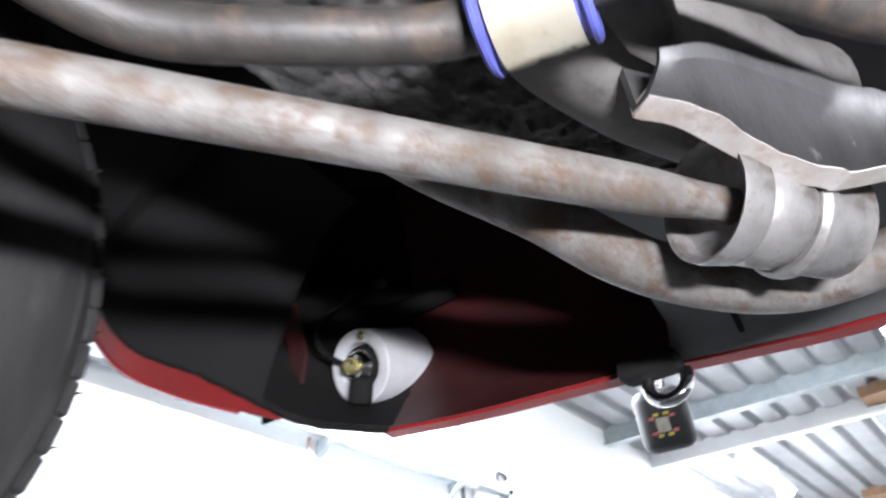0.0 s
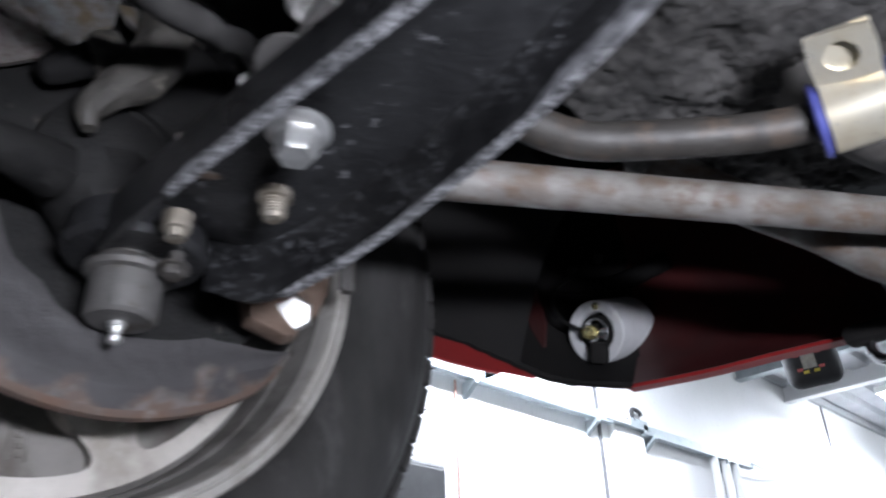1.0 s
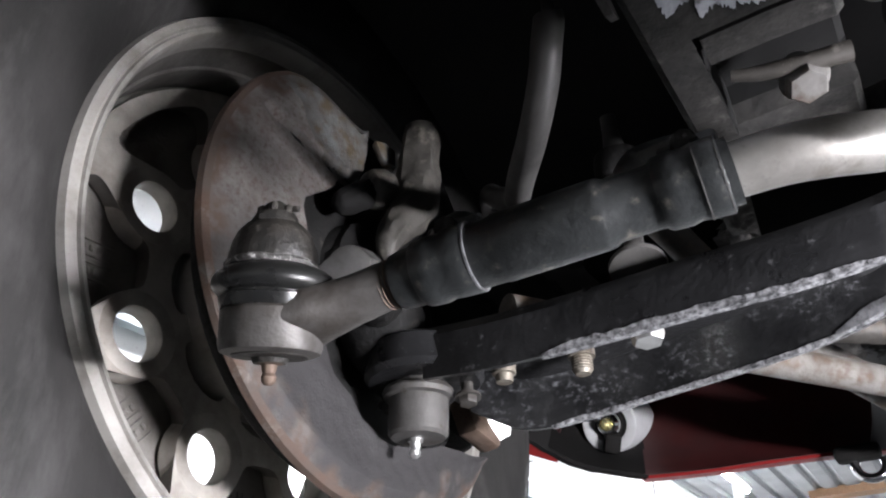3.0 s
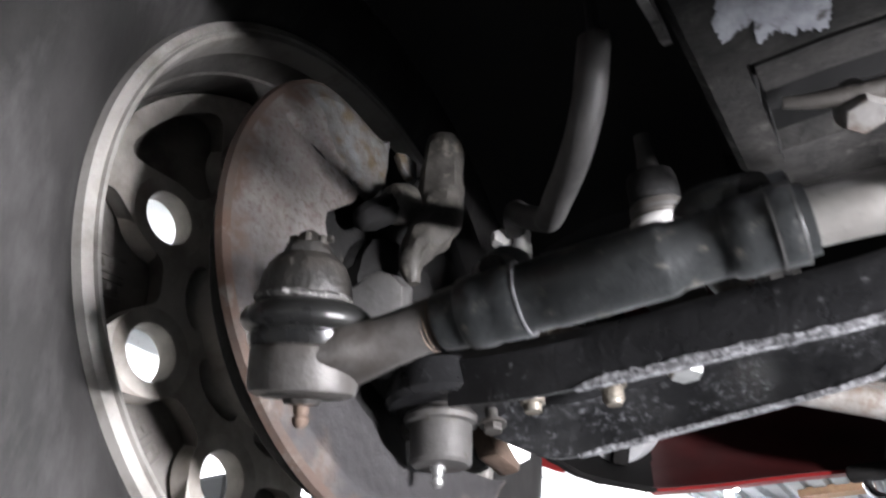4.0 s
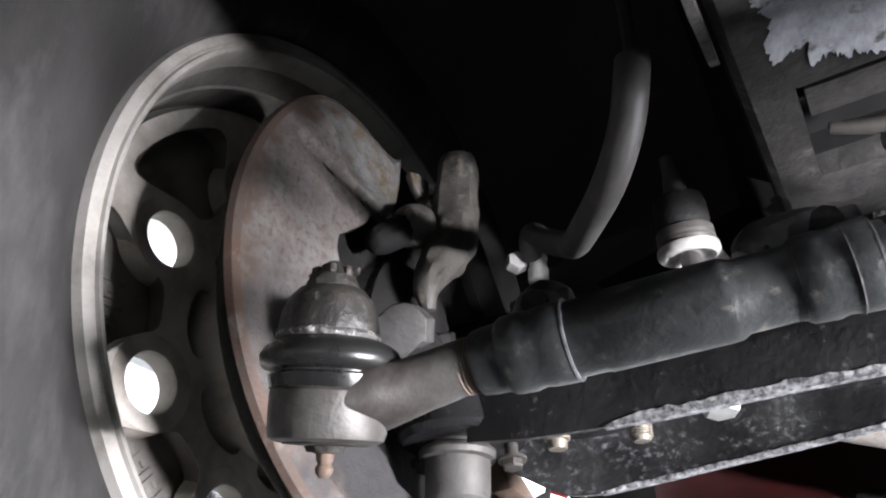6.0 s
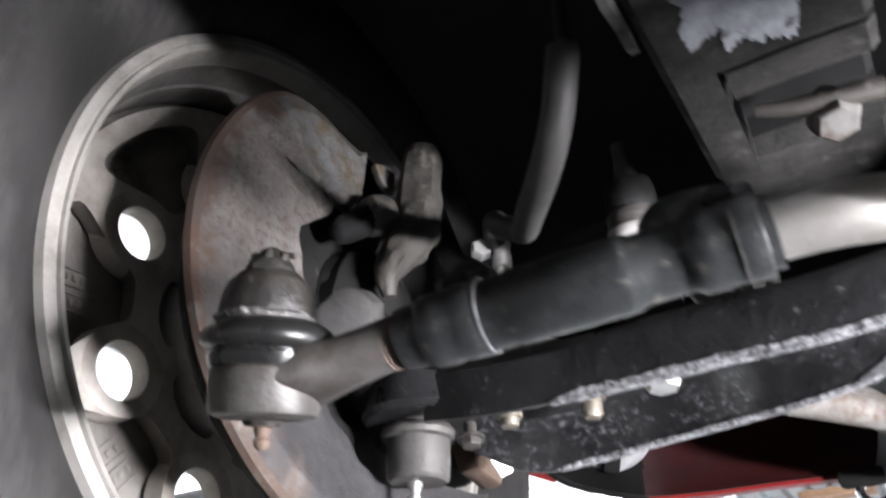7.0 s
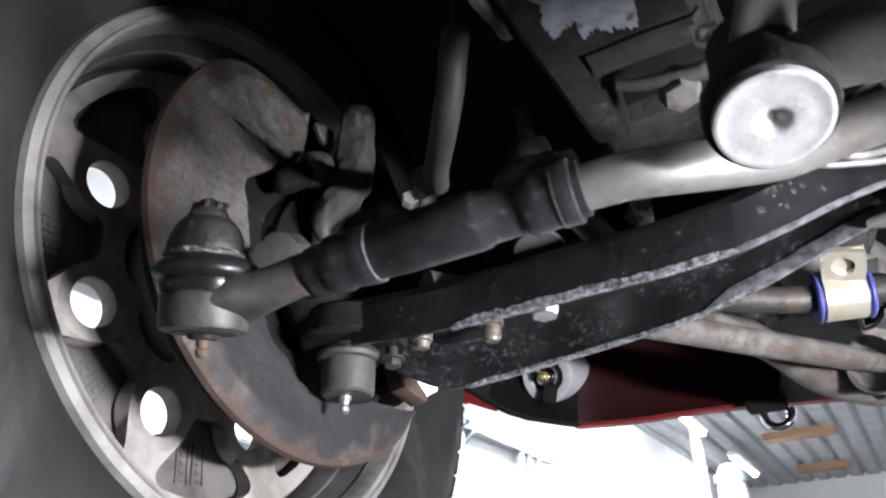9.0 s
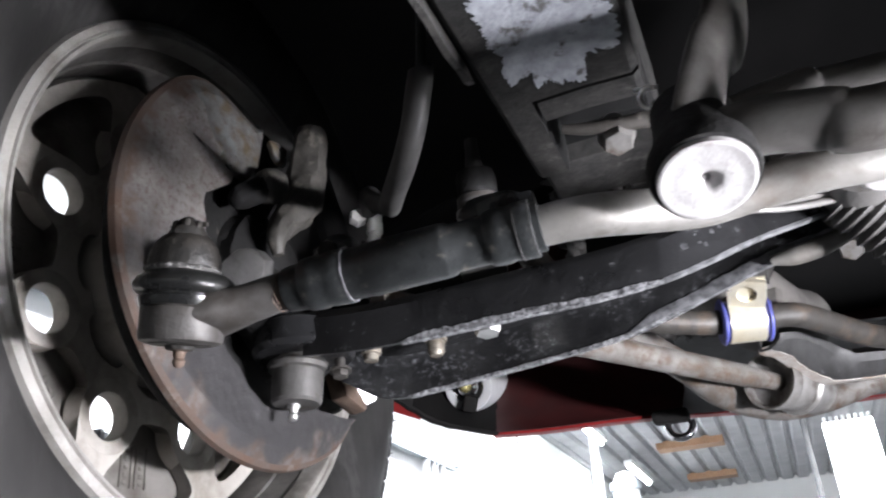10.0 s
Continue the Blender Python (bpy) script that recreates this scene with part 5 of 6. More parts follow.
tube(b, [CUP + CUPAX * 0.024, (-0.213, 0.012, 1.826), (-0.203, 0.045, 1.814), (-0.187, 0.078, 1.790), (-0.179, 0.103, 1.779), (-0.166, 0.134, 1.776), (-0.132, 0.167, 1.775), (-0.088, 0.203, 1.775), (-0.050, 0.217, 1.775), (-0.015, 0.223, 1.775), (0.006, 0.240, 1.774), (0.05, 0.300, 1.770), (0.075, 0.325, 1.770), (0.12, 0.34, 1.77), (0.5, 0.34, 1.77)], 0.0112, 20)
bar = part("anti_roll_bar", b, M_BAR, car, "bent dirty grey anti-roll bar")
b = BM()
lathe(b, CUP + CUPAX * 0.0185, CUPAX, [(0, 0.008), (0, 0.0145), (0.003, 0.0158), (0.014, 0.0155), (0.020, 0.0140), (0.020, 0.008)], 24, bumpy=0.06)
part("end_eye", b, M_DARKCAST, bar, "dark flattened end eye")
BC, BD = Vector((-0.050, 0.2175, 1.775)), Vector((0.92, 0.22, 0)).normalized()
b = BM()
lathe(b, BC - BD * 0.0215, BD, [(0, 0.0118), (0, 0.0195), (0.0015, 0.0212), (0.0030, 0.0212), (0.0040, 0.0185), (0.0390, 0.0185), (0.0400, 0.0212), (0.0415, 0.0212), (0.043, 0.0195), (0.043, 0.0118)], 36)
part("blue_bush", b, M_BLUE, bar, "blue polyurethane bush")
u = Vector((-BD.y, BD.x, 0))
prof = [(-0.043, 0.022), (-0.0205, 0.007)]
for k in range(13):
    a = math.pi * (1.0 + k / 12)
    prof.append((0.0202 * math.cos(a), 0.0202 * math.sin(a)))
prof += [(0.0202, 0.024)]
b = BM()
grid = [[BC + BD * s + u * py + Vector((0, 0, pz)) for py, pz in prof] for s in (-0.0155, -0.006, 0.006, 0.0155)]
sheet(b, grid, 0.0022)
strap = part("strap", b, M_YZINC, bar, "yellow zinc plated steel strap")
eo = BC + u * -0.032 + Vector((0, 0, 0.0137))
en = Vector((-0.15, -0.55, -0.82)).normalized()
b = BM()
ring = []
ue, ve, we = basis(en, BD)
outer, inner, outer2, inner2 = [], [], [], []
for k in range(24):
    a = 2 * math.pi * k / 24
    c, s = math.cos(a), math.sin(a)
    q = 1 / max(abs(c), abs(s)) ** 0.8
    for row, off in ((outer, 0.0032), (outer2, -0.002)):
        row.append(b.verts.new(eo + ue * c * q * 0.0165 + ve * s * q * 0.0140 + en * off))
    for row, off in ((inner, 0.0034), (inner2, -0.002)):
        row.append(b.verts.new(eo + ue * c * 0.0085 + ve * s * 0.0080 + en * off))
for k in range(24):
    j = (k + 1) % 24
    b.faces.new((outer[k], outer[j], inner[j], inner[k]))
    b.faces.new((outer2[k], inner2[k], inner2[j], outer2[j]))
    b.faces.new((outer[k], outer2[k], outer2[j], outer[j]))
    b.faces.new((inner[k], inner[j], inner2[j], inner2[k]))
part("strap_ear", b, M_YZINC, bar, "plated strap ear with a bolt hole")
# disc added behind the ear so that the hole looks dark inside
b = BM()
lathe(b, eo - en * 0.0035, en, [(-0.004, 0.010), (0, 0.010), (0.001, 0.0075), (0.001, 0.003), (0.0005, 0.0005)], 20)
part("hole_plug", b, M_TIEROD, bar, "dull grey disc that darkens the hole")

# strut rod with its bushes at the front
R0, R1 = Vector((-0.290, -0.040, 1.7475)), Vector((-0.010, 0.398, 1.754))
rd = (R1 - R0).normalized()
b = BM()
tube(b, [R0, R0 + rd * 0.1, R0 + rd * 0.25, R0 + rd * 0.35, R0 + rd * 0.42, R0 + rd * 0.46, R1], [0.0115, 0.0118, 0.0118, 0.0118, 0.0115, 0.009, 0.009], 20)
strut = part("strut_rod", b, M_RUSTROD, car, "rust-stained pale grey strut rod")
CU = R0 + rd * 0.468
b = BM()
lathe(b, CU, rd, [(0.010, 0.010), (0.010, 0.014), (0.004, 0.026), (-0.006, 0.0275), (-0.007, 0.0295), (-0.002, 0.0300), (0.010, 0.0285), (0.016, 0.018), (0.016, 0.010)], 40)
part("dished_washer", b, M_WASHER, strut, "pale dished washer")
b = BM()
lathe(b, CU + rd * 0.012, rd, [(0, 0.012), (0, 0.0255), (0.004, 0.0275), (0.022, 0.0275), (0.026, 0.0255), (0.026, 0.012)], 36)
part("strut_bush", b, M_WASHER, strut, "grey bush")
b = BM()
lathe(b, CU + rd * 0.037, rd, [(0, 0.012), (0, 0.0285), (0.003, 0.031), (0.006, 0.031), (0.012, 0.0275), (0.034, 0.0275), (0.040, 0.022), (0.042, 0.012)], 36)
part("dished_washer", b, M_WASHER, strut, "grey rear washer and bush")

b = BM()
slab(b, [(-0.066, 0.243, 1.800), (-0.0655, 0.243, 1.840), (-0.0625, 0.243, 1.850), (-0.056, 0.243, 1.8575), (-0.048, 0.243, 1.860), (-0.040, 0.243, 1.8575), (-0.034, 0.243, 1.850), (-0.0315, 0.243, 1.840), (-0.031, 0.243, 1.800)], (0.002, 0.010, 0), 0.003)
part("bush_bracket", b, M_TIEROD, bar, "stained grey bracket behind the strap")

# front crossmember: bracket plate over the bush and the box section behind it
b = BM()
EDGE = smooth_path([(-0.048, 0.268, 1.770), (-0.0405, 0.2810, 1.7650), (-0.0290, 0.2975, 1.7648), (-0.0185, 0.3260, 1.7632), (-0.006, 0.352, 1.757), (0.009, 0.364, 1.751), (0.022, 0.372, 1.749), (0.10, 0.41, 1.757), (0.20, 0.46, 1.77)], 4)[4:]
rows = []
for i, p in enumerate(EDGE):
    en2 = Vector((0.82, -0.57, 0))
    wide = min(1.1, 0.62 + 0.045 * i)
    rows.append([p + Vector((-0.003, 0.002, 0.032)), p] + [p + en2 * (a * wide) + Vector((0, 0, c * wide)) for a, c in ((0.012, 0.001), (0.022, 0.005), (0.030, 0.010), (0.032, 0.016))])
sheet(b, rows, 0.004)
xm = part("crossmember", b, M_XGREY, car, "grey pressed front crossmember with scratches")
b = BM()
rings = []
for p in EDGE:
    w = 0.012 + 0.003 * noise.noise(p * 70)
    rings.append([p + Vector((0, 0, 0.0022)) - en2 * 0.0045, p - Vector((0, 0, 0.0034)) - en2 * 0.0045, p + en2 * w * 0.8 - Vector((0, 0, 0.0034)), p + en2 * w * 0.8 + Vector((0, 0, 0.0010))])
loft(b, rings)
part("flange_edge", b, M_EDGERUST, xm, "rusty pale flange edge")
b = BM()
slab(b, [(-0.0375, 0.250, 1.786), (-0.030, 0.241, 1.788), (-0.020, 0.240, 1.789), (-0.0145, 0.249, 1.789), (-0.0160, 0.272, 1.786), (-0.020, 0.290, 1.783), (-0.030, 0.288, 1.782), (-0.0365, 0.272, 1.783)], (0.004, 0.004, 0.024), 0.004)
part("gusset", b, M_BULGE, xm, "dusty grey gusset plate")
b = BM()
grid = []
slab_edge = lerp_table([(0.02, -0.166), (0.06, -0.172), (0.12, -0.180), (0.145, -0.192), (0.20, -0.199), (0.26, -0.204), (0.34, -0.192), (0.42, -0.155)])
for i in range(161):
    y = 0.02 + 0.0025 * i
    edge = slab_edge(y) + 0.004 * noise.noise(Vector((y * 40, 1, 0)))
    row = []
    for k in range(73):
        x = edge + (-0.020 - edge) * k / 72
        rough = 0.4 + 0.6 * min(1, max(0, 0.5 + 2.2 * noise.noise(Vector((x * 14, y * 14, 8)))))
        lump = 0.005 * noise.noise(Vector((x * 35, y * 35, 0))) + rough * (0.0045 * noise.noise(Vector((x * 120, y * 120, 2))) + 0.0030 * noise.noise(Vector((x * 280, y * 280, 5))))
        row.append((x, y, 1.826 + (0.012 if k == 0 else 0.002 if k == 1 else 0) + lump))
    grid.append(row)
sheet(b, grid, -0.03)
part("rail_end", b, M_CROSS, xm, "dark dirt-caked rail end", sharp=60)
b = BM()
tube(b, [(-0.090, 0.215, 1.890), (-0.076, 0.245, 1.856), (-0.058, 0.280, 1.833), (-0.038, 0.325, 1.824), (-0.012, 0.385, 1.824), (0.01, 0.42, 1.835)], [0.022, 0.034, 0.041, 0.043, 0.040, 0.034], 28)
part("moulded_bulge", b, M_BULGE, xm, "smooth dark rounded pressing")
b = BM()
tube(b, [(-0.20, 0.25, 1.842), (-0.155, 0.29, 1.800), (-0.118, 0.325, 1.773), (-0.098, 0.362, 1.758), (-0.085, 0.395, 1.755), (-0.068, 0.420, 1.752), (-0.048, 0.438, 1.749), (-0.023, 0.455, 1.749), (0.02, 0.472, 1.757), (0.10, 0.495, 1.78), (0.3, 0.54, 1.81)], [0.014, 0.0145, 0.015, 0.0155, 0.0155, 0.0155, 0.0155, 0.0155, 0.015, 0.015, 0.015], 22)
part("guard_tube", b, M_RUSTROD, xm, "curved pale grey tube above the bumper edge")

# unseen plate, added to keep the work light off tyre and rods
b = BM()
slab(b, [(-0.150, 0.043, 1.758), (-0.120, 0.043, 1.748), (-0.060, 0.043, 1.752), (0.000, 0.036, 1.768), (0.050, 0.030, 1.778), (0.050, 0.030, 1.835), (-0.150, 0.043, 1.835)], (0.0, 0.005, 0.0), 0.0015)
part("lamp_screen", b, M_UNDER, xm, "black unseen plate over the arm that blocks lamp light")

# chassis rail with chalky paint remains, bolt and clip
b = BM()
def rail_section(y):
    """Half-open section of the rail: outer wall, underside, inner wall; the underside has a set-in strip and a pocket for the bolt."""
    inside = min(1, max(0, (y + 0.1035) / 0.003)) * min(1, max(0, (-0.034 - y) / 0.006))
    z0 = 1.814 + 0.012 * min(1, max(0, (y + 0.04) / 0.006))
    slot = 0.012 if -0.1262 < y < -0.1238 else 0.0
    gap = 0.012 if -0.1262 < y < -0.034 else 0.0
    zp = z0 + max(0.036 * inside, slot)
    zg = z0 + max(0.036 * inside, gap)
    return [(-0.160, y, 1.93), (-0.160, y, z0 + 0.004), (-0.156, y, z0), (-0.1378, y, z0), (-0.1374, y, zg), (-0.1350, y, zg), (-0.1346, y, zp), (-0.104, y, zp + 0.001), (-0.076, y, zp), (-0.072, y, zp + 0.004), (-0.072, y, 1.93)]


ys = [-1.2, -0.8, -0.5, -0.3, -0.2, -0.16, -0.134, -0.1264, -0.1260, -0.1240, -0.1236, -0.116, -0.1037, -0.1020, -0.1005, -0.09, -0.08, -0.06, -0.046, -0.040, -0.037, -0.034, -0.028, -0.01, 0.01, 0.03]
loft(b, [[Vector(p) for p in rail_section(y)] for y in ys])
# faces inside pocket and slot turn black: shade put into the colour
for f in b.faces:
    c = f.calc_center_median()
    if c.z > 1.8165 and -0.127 < c.y < -0.036 and -0.1385 < c.x < -0.0722:
        f.material_index = 1
rail = part("chassis_rail", b, (M_FRAME, M_UNDER), car, "dirty grey chassis rail with a pocket for a bolt")
b = BM()
out = []
for k in range(420):
    a = 2 * math.pi * k / 420
    c = Vector((math.cos(a), math.sin(a), 0))
    r = 1 + 0.36 * noise.noise(c * 1.7 + Vector((0, 0, 3.1))) + 0.26 * noise.noise(c * 3.4 + Vector((0, 0, 1.1))) + 0.12 * noise.noise(c * 7) + 0.11 * noise.noise(c * 15) + 0.07 * noise.noise(c * 38)
    out.append((-0.112 + 0.034 * r * c.x, -0.192 + 0.056 * r * c.y, 1.8134))
slab(b, out, (0, 0, 0.0010))
part("paint_patch", b, M_FRAMEPAINT, rail, "flaking chalky white paint", smooth=False)
b = BM()
tube(b, [(-0.129, -0.0872, 1.8165), (-0.115, -0.0835, 1.8145), (-0.095, -0.0790, 1.8140), (-0.074, -0.0750, 1.8145)], [0.0030, 0.0042, 0.0050, 0.0055], 12, rough=0.05)
part("pocket_lip", b, M_LIP, rail, "rusty brown rolled lip of the bolt pocket")
b = BM()
lathe(b, (-0.099, -0.066, 1.826), (0.1, -0.35, -1), [(0, 0.0075), (0.012, 0.0075), (0.013, 0.012), (0.016, 0.0125)], 18)
hexbolt(b, Vector((-0.099, -0.066, 1.826)) + Vector((0.1, -0.35, -1)).normalized() * 0.015, (0.1, -0.35, -1), 0.019, 0.010)
part("rail_bolt", b, M_WASHER, rail, "grey hexagon bolt")
b = BM()
pts = [(-0.066 + 0.005 * math.cos(radians(a)), -0.176, 1.757 + 0.006 * math.sin(radians(a))) for a in range(60, 320, 26)]
tube(b, pts, 0.0014, 8)
tube(b, [(-0.074, -0.165, 1.772), (-0.062, -0.165, 1.770)], 0.0012, 6)
part("clip", b, M_SILVER, rail, "small bright wire clip")
b = BM()
slab(b, [(-0.1655, -0.30, 1.806), (-0.1655, -0.22, 1.809), (-0.166, -0.195, 1.808), (-0.166, -0.178, 1.811), (-0.166, -0.166, 1.8105), (-0.166, -0.157, 1.815), (-0.166, -0.168, 1.819), (-0.166, -0.30, 1.82)], (0.004, 0, 0))
part("rail_flange", b, M_CROSS, rail, "pale flaking rail flange", smooth=False)

# pressed steering-side parts behind the arm's inner end
b = BM()
tube(b, [(-0.056, -0.084, 1.756), (-0.0424, -0.064, 1.756), (-0.033, -0.0509, 1.756), (-0.0203, -0.0386, 1.756), (-0.0075, -0.0362, 1.756), (0.0102, -0.0352, 1.756), (0.0223, -0.0412, 1.7565), (0.0277, -0.0539, 1.757), (0.030, -0.075, 1.760)], 0.0026, 12)
tube(b, [(-0.062, -0.092, 1.752), (-0.0528, -0.0733, 1.752), (-0.0461, -0.0594, 1.752), (-0.037, -0.0457, 1.752), (-0.0213, -0.0374, 1.752), (-0.0092, -0.0329, 1.752), (0.0083, -0.0307, 1.752), (0.0255, -0.0334, 1.752), (0.045, -0.040, 1.753)], [0.0016, 0.0018, 0.0019, 0.0019, 0.0019, 0.0022, 0.0024, 0.0024, 0.0024], 12)
part("clamp_wire", b, M_WASHER, car, "thin pale bent pipes above the arm")
b = BM()
lathe(b, (0.026, -0.016, 1.760), (0.40, 0.22, -0.45), [(k * 0.0062 + (0.0 if h else 0.0031), 0.0205 if h else 0.0170) for k in range(10) for h in (1, 0)], 28)
part("bellows", b, M_HOSE, car, "grey ribbed rubber bellows")
b = BM()
lathe(b, (-0.002, -0.030, 1.789), (0.1, -0.5, -0.8), [(0, 0.010), (0, 0.0145), (0.002, 0.0150), (0.004, 0.0125)], 28)
hexbolt(b, (-0.0018, -0.032, 1.7858), (0.1, -0.5, -0.8), 0.0225, 0.011)
part("pivot_bolt", b, M_TIEROD, car, "dark grey pivot bolt head")
b = BM()
tube(b, [(-0.024, 0.0155, 1.7405), (-0.010, 0.0150, 1.7405), (0.006, 0.0140, 1.7425), (0.024, 0.0115, 1.7475), (0.030, 0.0105, 1.7500)], [0.0030, 0.0062, 0.0068, 0.0058, 0.0022], 16)
part("bush_tongue", b, M_ROD, arm, "pale bush collar under the flange")

# body: red bumper with lamp, wing, liners, undertray and dark underside
LOW = [(-0.418, 0.557, 1.794), (-0.34, 0.583, 1.7955), (-0.26, 0.603, 1.799), (-0.18, 0.616, 1.7985), (-0.11, 0.625, 1.795), (0.0, 0.632, 1.790), (0.3, 0.64, 1.79), (0.6, 0.63, 1.79), (0.9, 0.56, 1.795)]
low = smooth_path(LOW)
# inner face in a darker red than the outer paint
b = BM()
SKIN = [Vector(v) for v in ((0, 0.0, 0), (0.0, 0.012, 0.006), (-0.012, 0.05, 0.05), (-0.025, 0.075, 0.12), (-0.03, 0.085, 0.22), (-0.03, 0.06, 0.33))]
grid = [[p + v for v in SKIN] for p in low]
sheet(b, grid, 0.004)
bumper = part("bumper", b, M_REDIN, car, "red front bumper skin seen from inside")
b = BM()
rings = []
for p in low:
    rings.append([p + Vector((0, -0.003, 0.0025)), p + Vector((0, -0.004, -0.0012)), p + Vector((0, 0.012, -0.002)), p + Vector((0, 0.014, 0.006))])
loft(b, rings)
part("bumper_lip", b, M_RED, bumper, "glossy red bumper lip")
ARCH = [(-0.418, 0.557, 1.794), (-0.480, 0.536, 1.810), (-0.55, 0.498, 1.836), (-0.605, 0.455, 1.860), (-0.645, 0.415, 1.890), (-0.66, 0.37, 1.95), (-0.665, 0.30, 2.05), (-0.668, 0.16, 2.125), (-0.668, 0.0, 2.15), (-0.668, -0.16, 2.13), (-0.665, -0.30, 2.05), (-0.66, -0.37, 1.95), (-0.655, -0.42, 1.82)]
arch = smooth_path(ARCH)
b = BM()
grid = [[p, p + Vector((-0.010, 0.004, 0.004)), p + Vector((-0.03, 0.015, 0.03)), p + Vector((-0.045, 0.03, 0.09)), p + Vector((-0.05, 0.03, 0.2))] for p in arch if p.x < -0.54]
sheet(b, grid, 0.003)
wing = part("wing", b, M_RED, car, "glossy red front wing round the wheel arch")


def turn_in(p):
    """How far the painted return flange of the wing reaches inwards at p."""
    return Vector((0.024, -0.015, 0.013)) * min(1, max(0, (-0.50 - p.x) / 0.09))


b = BM()
sheet(b, [[p, p + turn_in(p) * 0.3 - Vector((0, 0, 0.001)), p + turn_in(p) * 0.7, p + turn_in(p) * 1.1] for p in arch if -0.657 < p.x < -0.505 and p.y > 0], 0.003)
part("return_flange", b, M_RED, wing, "glossy red return flange")
# liner: ragged lower edge, curving up over the tyre
b = BM()
grid = []
for p in arch:
    if p.x > -0.53:
        continue
    e = Vector((0.012, -0.004, -0.003 + 0.0022 * noise.noise(p * 90))) + turn_in(p)
    tgt = Vector((-0.40, p.y * 0.9 + 0.05, max(p.z + 0.10, 2.02)))
    if p.z > 1.95:
        tgt = Vector((-0.215, p.y * 0.9, max(p.z + 0.10, 2.05)))
    row = [p + e]
    for k in (0.06, 0.15, 0.35, 0.6, 0.8, 1.0):
        q = (p + e).lerp(tgt, k)
        q += Vector((0, 0.0, 0.05)) * math.sin(math.pi * k)
        row.append(q)
    grid.append(row)
sheet(b, grid, 0.003)
part("liner", b, M_PLASTIC, wing, "black plastic wheel arch liner")
b = BM()
grid = [[p + v + turn_in(p) + Vector((0.006, -0.003, 0)) for v in SKIN] for p in arch if p.x > -0.60]
sheet(b, grid, 0.003)
part("corner_panel", b, M_PLASTIC, bumper, "black inner face of the bumper corner")
b = BM()
rings = []
for i, p in enumerate(arch[:30]):
    z = 0.0025 * noise.noise(p * 140)
    p = p + turn_in(p)
    rings.append([p + Vector((0.003, 0, z - 0.0022)), p + Vector((0.010, -0.004, z - 0.0016)), p + Vector((0.010, -0.004, 0.003)), p + Vector((0.0, 0, 0.002))])
loft(b, rings)
part("edge_trim", b, M_PLASTIC, wing, "worn black edge trim")
# lamp: translucent cup, socket and wire
LC = Vector((-0.455, 0.578, 1.879))
la = Vector((0.03, 0.93, 0.30)).normalized()
b = BM()
lathe(b, LC, la, [(0.012, 0.019), (-0.008, 0.0240), (-0.0125, 0.0246), (-0.0130, 0.0254), (-0.0130, 0.0368), (-0.0122, 0.0378), (0.0, 0.0385), (0.058, 0.041), (0.062, 0.033), (0.055, 0.022), (0.02, 0.018)], 40)
lamp = part("lamp_housing", b, M_LAMPCUP, car, "white plastic indicator lamp cup")
b = BM()
lathe(b, LC - la * 0.006, la, [(-0.010, 0.008), (-0.008, 0.019), (-0.002, 0.0215), (0.012, 0.021), (0.014, 0.01)], 28)
for k in range(3):
    a = 2 * math.pi * k / 3 + 0.5
    ul, vl, wl = basis(la)
    box(b, LC + (ul * math.cos(a) + vl * math.sin(a)) * 0.021, (0.010, 0.010, 0.010), bevel=0.002, segs=1)
part("bulb_socket", b, M_PLASTIC, lamp, "black bulb socket")
b = BM()
lathe(b, LC - la * 0.014, -la, [(-0.008, 0.0190), (-0.002, 0.0185), (0.004, 0.0150), (0.008, 0.012), (0.009, 0.004)], 28)
part("metal_ring", b, M_CHROME, lamp, "bright metal ring")
for k in (0.35, 3.3):
    b = BM()
    lathe(b, LC - la * 0.0120 + (ul * math.cos(k) + vl * math.sin(k)) * 0.0305, -la, [(-0.002, 0.005), (0.002, 0.0048), (0.0035, 0.003), (0.0038, 0.0005)], 14)
    part("lamp_screw", b, M_BULB, lamp, "small brass screw")
b = BM()
lathe(b, LC - la * 0.020, -la, [(0, 0.0085), (0.006, 0.009), (0.013, 0.0065), (0.016, 0.002)], 20)
part("contact", b, M_BULB, lamp, "gold contact")
b = BM()
box(b, LC + Vector((0.0, -0.01, -0.03)), (0.022, 0.02, 0.026), pose(0, 0, 0, 20, 10, 30), bevel=0.005)
part("plug", b, M_PLASTIC, lamp, "black plug")
b = BM()
tube(b, [LC - la * 0.022 + Vector((-0.004, 0, 0)), LC + Vector((-0.03, -0.035, 0.015)), LC + Vector((-0.045, -0.03, 0.045)), LC + Vector((-0.05, -0.01, 0.075)), LC + Vector((-0.03, 0.02, 0.10))], 0.0024, 10)
part("lamp_wire", b, M_BOOT, lamp, "black lamp wire")
b = BM()
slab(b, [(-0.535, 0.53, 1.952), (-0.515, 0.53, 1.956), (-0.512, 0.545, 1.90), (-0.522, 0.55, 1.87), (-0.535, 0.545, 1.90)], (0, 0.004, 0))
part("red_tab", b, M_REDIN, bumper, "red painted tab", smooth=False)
for q in ((-0.553, 0.48, 1.975), (-0.50, 0.60, 1.985), (-0.47, 0.62, 2.0)):
    b = BM()
    hexbolt(b, q, (0.3, -0.8, -0.5), 0.012, 0.008)
    part("body_bolt", b, M_CAST, bumper, "small dull bolt")
b = BM()
tube(b, [(-0.52, 0.60, 1.97), (-0.45, 0.62, 1.955), (-0.38, 0.63, 1.965)], 0.012, 12)
part("body_brace", b, M_PLASTIC, bumper)
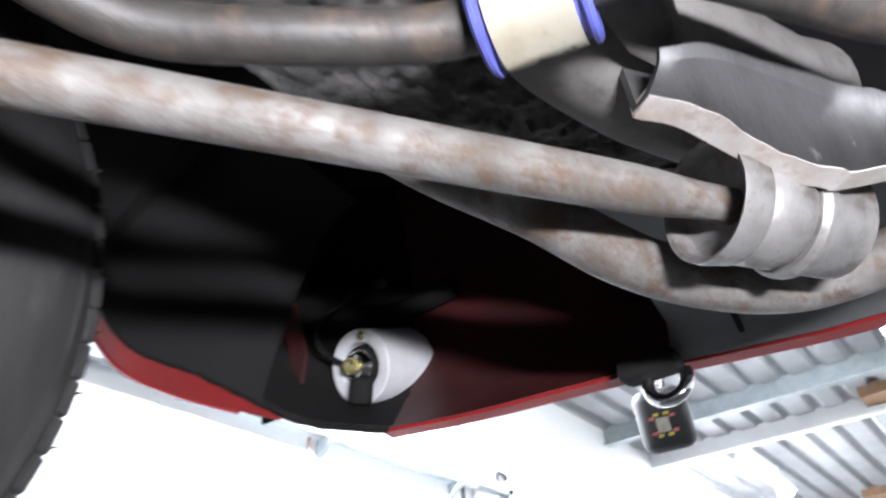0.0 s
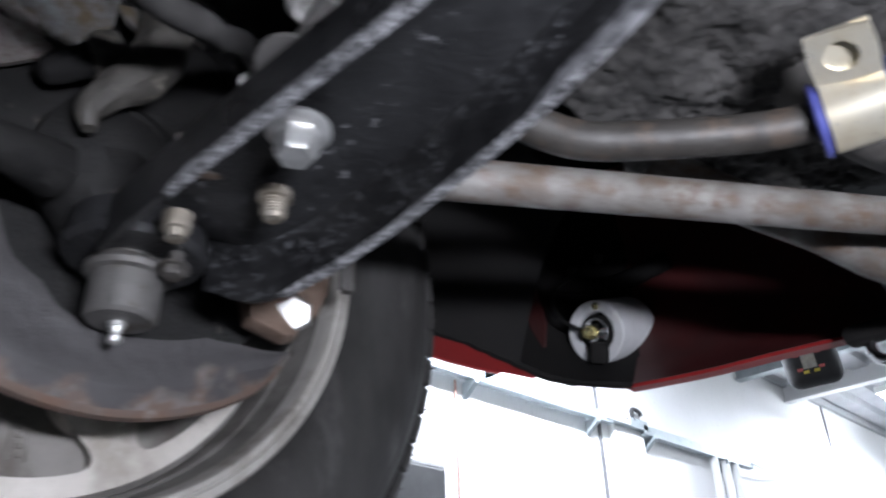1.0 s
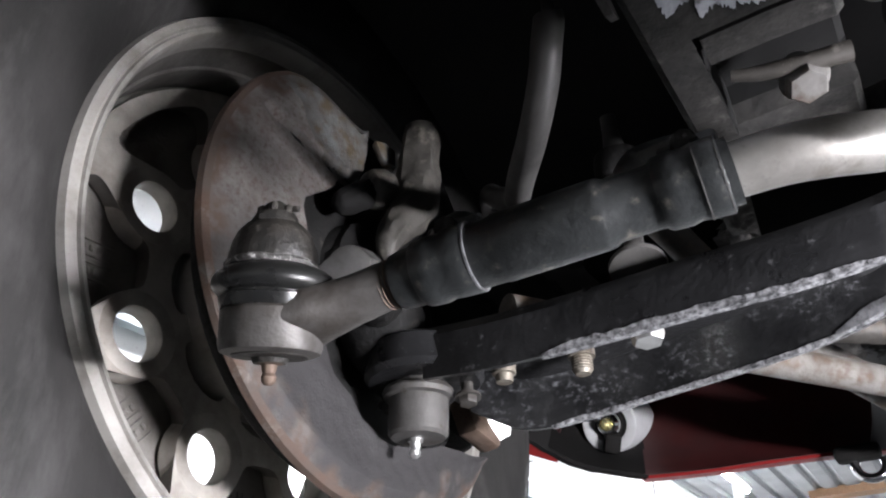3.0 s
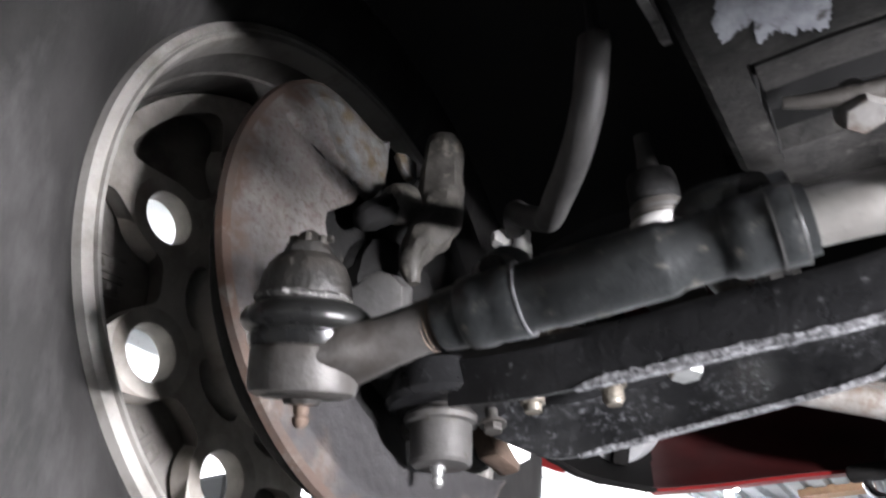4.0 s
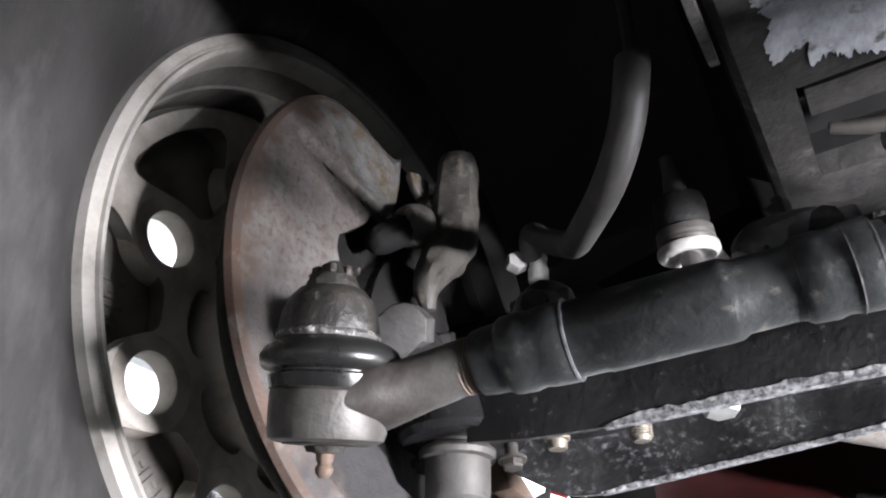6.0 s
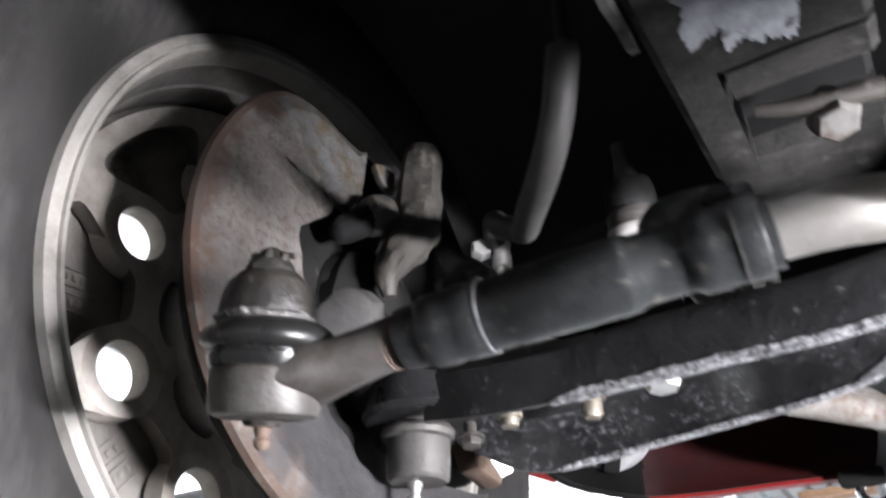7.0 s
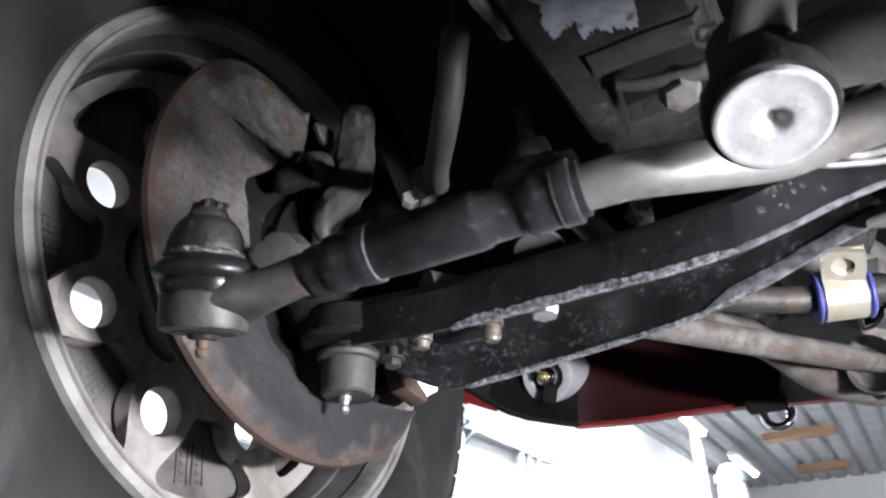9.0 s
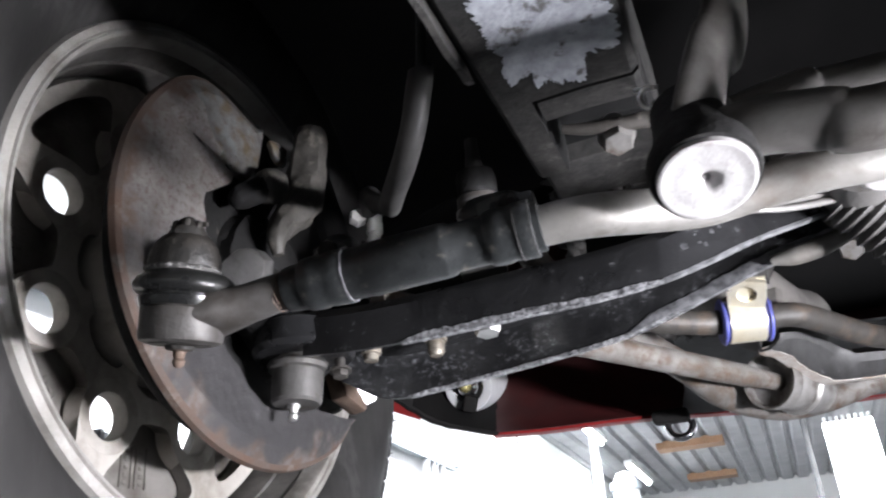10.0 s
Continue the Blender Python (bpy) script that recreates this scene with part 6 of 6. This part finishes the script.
# undertray
b = BM()
sheet(b, [[(-0.130, 0.355, 1.830), (-0.05, 0.43, 1.830), (0.1, 0.445, 1.830), (0.5, 0.445, 1.830)],
          [(-0.133, 0.44, 1.826), (-0.05, 0.47, 1.826), (0.1, 0.48, 1.826), (0.5, 0.48, 1.826)],
          [(-0.139, 0.52, 1.828), (-0.05, 0.52, 1.822), (0.1, 0.52, 1.82), (0.5, 0.52, 1.82)],
          [(-0.148, 0.585, 1.822), (-0.05, 0.59, 1.812), (0.1, 0.60, 1.808), (0.5, 0.60, 1.808)],
          [(-0.160, 0.612, 1.800), (-0.05, 0.622, 1.794), (0.1, 0.63, 1.792), (0.5, 0.63, 1.792)]], 0.004)
ut = part("undertray", b, M_TRAY, car, "dark grey plastic undertray")
for x in (-0.10, -0.02):
    b = BM()
    tube(b, [(x, 0.605, 1.803), (x + 0.004, 0.57, 1.816), (x + 0.012, 0.53, 1.8205)], 0.0025, 8)
    part("tray_seam", b, M_PLASTIC, ut)
b = BM()
lathe(b, (-0.085, 0.545, 1.820), (0.1, -0.2, -1), [(0, 0.013), (0.003, 0.012), (0.0035, 0.007)], 20)
part("tray_plug", b, M_PLASTIC, ut)
# tow eye under the bumper
TE = Vector((-0.163, 0.598, 1.778))
b = BM()
pts = [TE + Vector((0.016 * math.cos(radians(a)), 0.004 * math.sin(radians(a)), 0.016 * math.sin(radians(a)))) for a in range(-200, 21, 20)]
tube(b, pts, 0.0055, 12)
tow = part("tow_eye", b, M_CHROME, car, "bright steel towing eye")
b = BM()
box(b, TE + Vector((-0.01, -0.004, 0.014)), (0.05, 0.026, 0.018), bevel=0.006)
part("eye_mount", b, M_PLASTIC, tow)

# dark underside closing the wheel well and engine bay
b = BM()
sheet(b, [[(-0.168, y, 1.90), (-0.172, y, 2.1), (-0.195, y, 2.25), (-0.3, y, 2.33), (-0.62, y, 2.33), (-0.70, y, 2.28)] for y in (-0.55, -0.3, 0.0, 0.3, 0.62)], 0.004)
under = part("inner_wing", b, M_UNDER, car, "black inner wing panel")
b = BM()
box(b, (0.65, 0.0, 2.33), (2.6, 1.6, 0.02))
part("bonnet_underside", b, M_UNDER, under, smooth=False)
b = BM()
box(b, (0.65, -2.2, 1.90), (2.7, 3.16, 0.03), bevel=0.01)
part("floor_pan", b, M_UNDER, under, smooth=False)
b = BM()
sheet(b, [[(x, 0.70, 1.93), (x, 0.69, 2.1), (x, 0.66, 2.33)] for x in (-0.75, -0.4, 0.0, 0.8, 1.95)], 0.004)
part("front_panel", b, M_UNDER, under, smooth=False)
b = BM()
sheet(b, [[(-0.74, y, 2.15), (-0.74, y, 2.25), (-0.72, y, 2.35)] for y in (-0.6, 0.0, 0.7)], 0.004)
part("wing_inside", b, M_UNDER, under, smooth=False)
b = BM()
box(b, (0.65, -0.62, 2.1), (2.6, 0.03, 0.46))
part("bulkhead", b, M_UNDER, under, smooth=False)
b = BM()
box(b, (0.62, -0.1, 1.98), (0.34, 0.55, 0.36), bevel=0.04)
box(b, (0.30, -0.02, 2.06), (0.25, 0.4, 0.2), bevel=0.03)
tube(b, [(0.12, 0.15, 1.93), (0.2, 0.05, 1.9), (0.4, -0.1, 1.88)], 0.03, 14)
part("engine", b, M_UNDER, under, "dark engine underside")
b = BM()
slab(b, [(0.06, 0.16, 1.80), (0.10, 0.16, 1.80), (0.16, 0.26, 1.93), (0.12, 0.26, 1.93)], (0, 0.03, 0.02))
part("engine_stay", b, M_FRAME, under)
b = BM()
hexbolt(b, (0.055, 0.24, 1.835), (-0.1, -0.7, -0.6), 0.020, 0.012)
part("engine_bolt", b, M_CAST, under)
# far body side and sills so that the car reads as a whole from outside
b = BM()
sheet(b, [[(2.0, y, 1.85), (2.02, y, 2.1), (1.98, y, 2.35)] for y in (-2.6, -0.5, 0.4, 0.7)], 0.004)
part("wing_far", b, M_RED, car, "red body side")
b = BM()
sheet(b, [[(-0.70, y, 1.85), (-0.72, y, 2.1), (-0.68, y, 2.35)] for y in (-2.6, -1.5, -0.45)], 0.004)
part("body_side", b, M_RED, car, "red body side")
# lift pads and arms carrying the car
lift = thing("lift_arm", (0.5, -1.6, 0), "dark grey vehicle lift post with an arm under the car", "vehicle lift")
b = BM()
box(b, (2.6, -1.6, 1.6), (0.3, 0.3, 3.2), bevel=0.02)
part("lift_post", b, M_TRAY, lift, smooth=False)
b = BM()
box(b, (1.7, -1.6, 1.78), (1.9, 0.12, 0.1), bevel=0.01)
box(b, (0.85, -1.6, 1.856), (0.12, 0.12, 0.06), bevel=0.01)
part("arm", b, M_TRAY, lift, smooth=False)
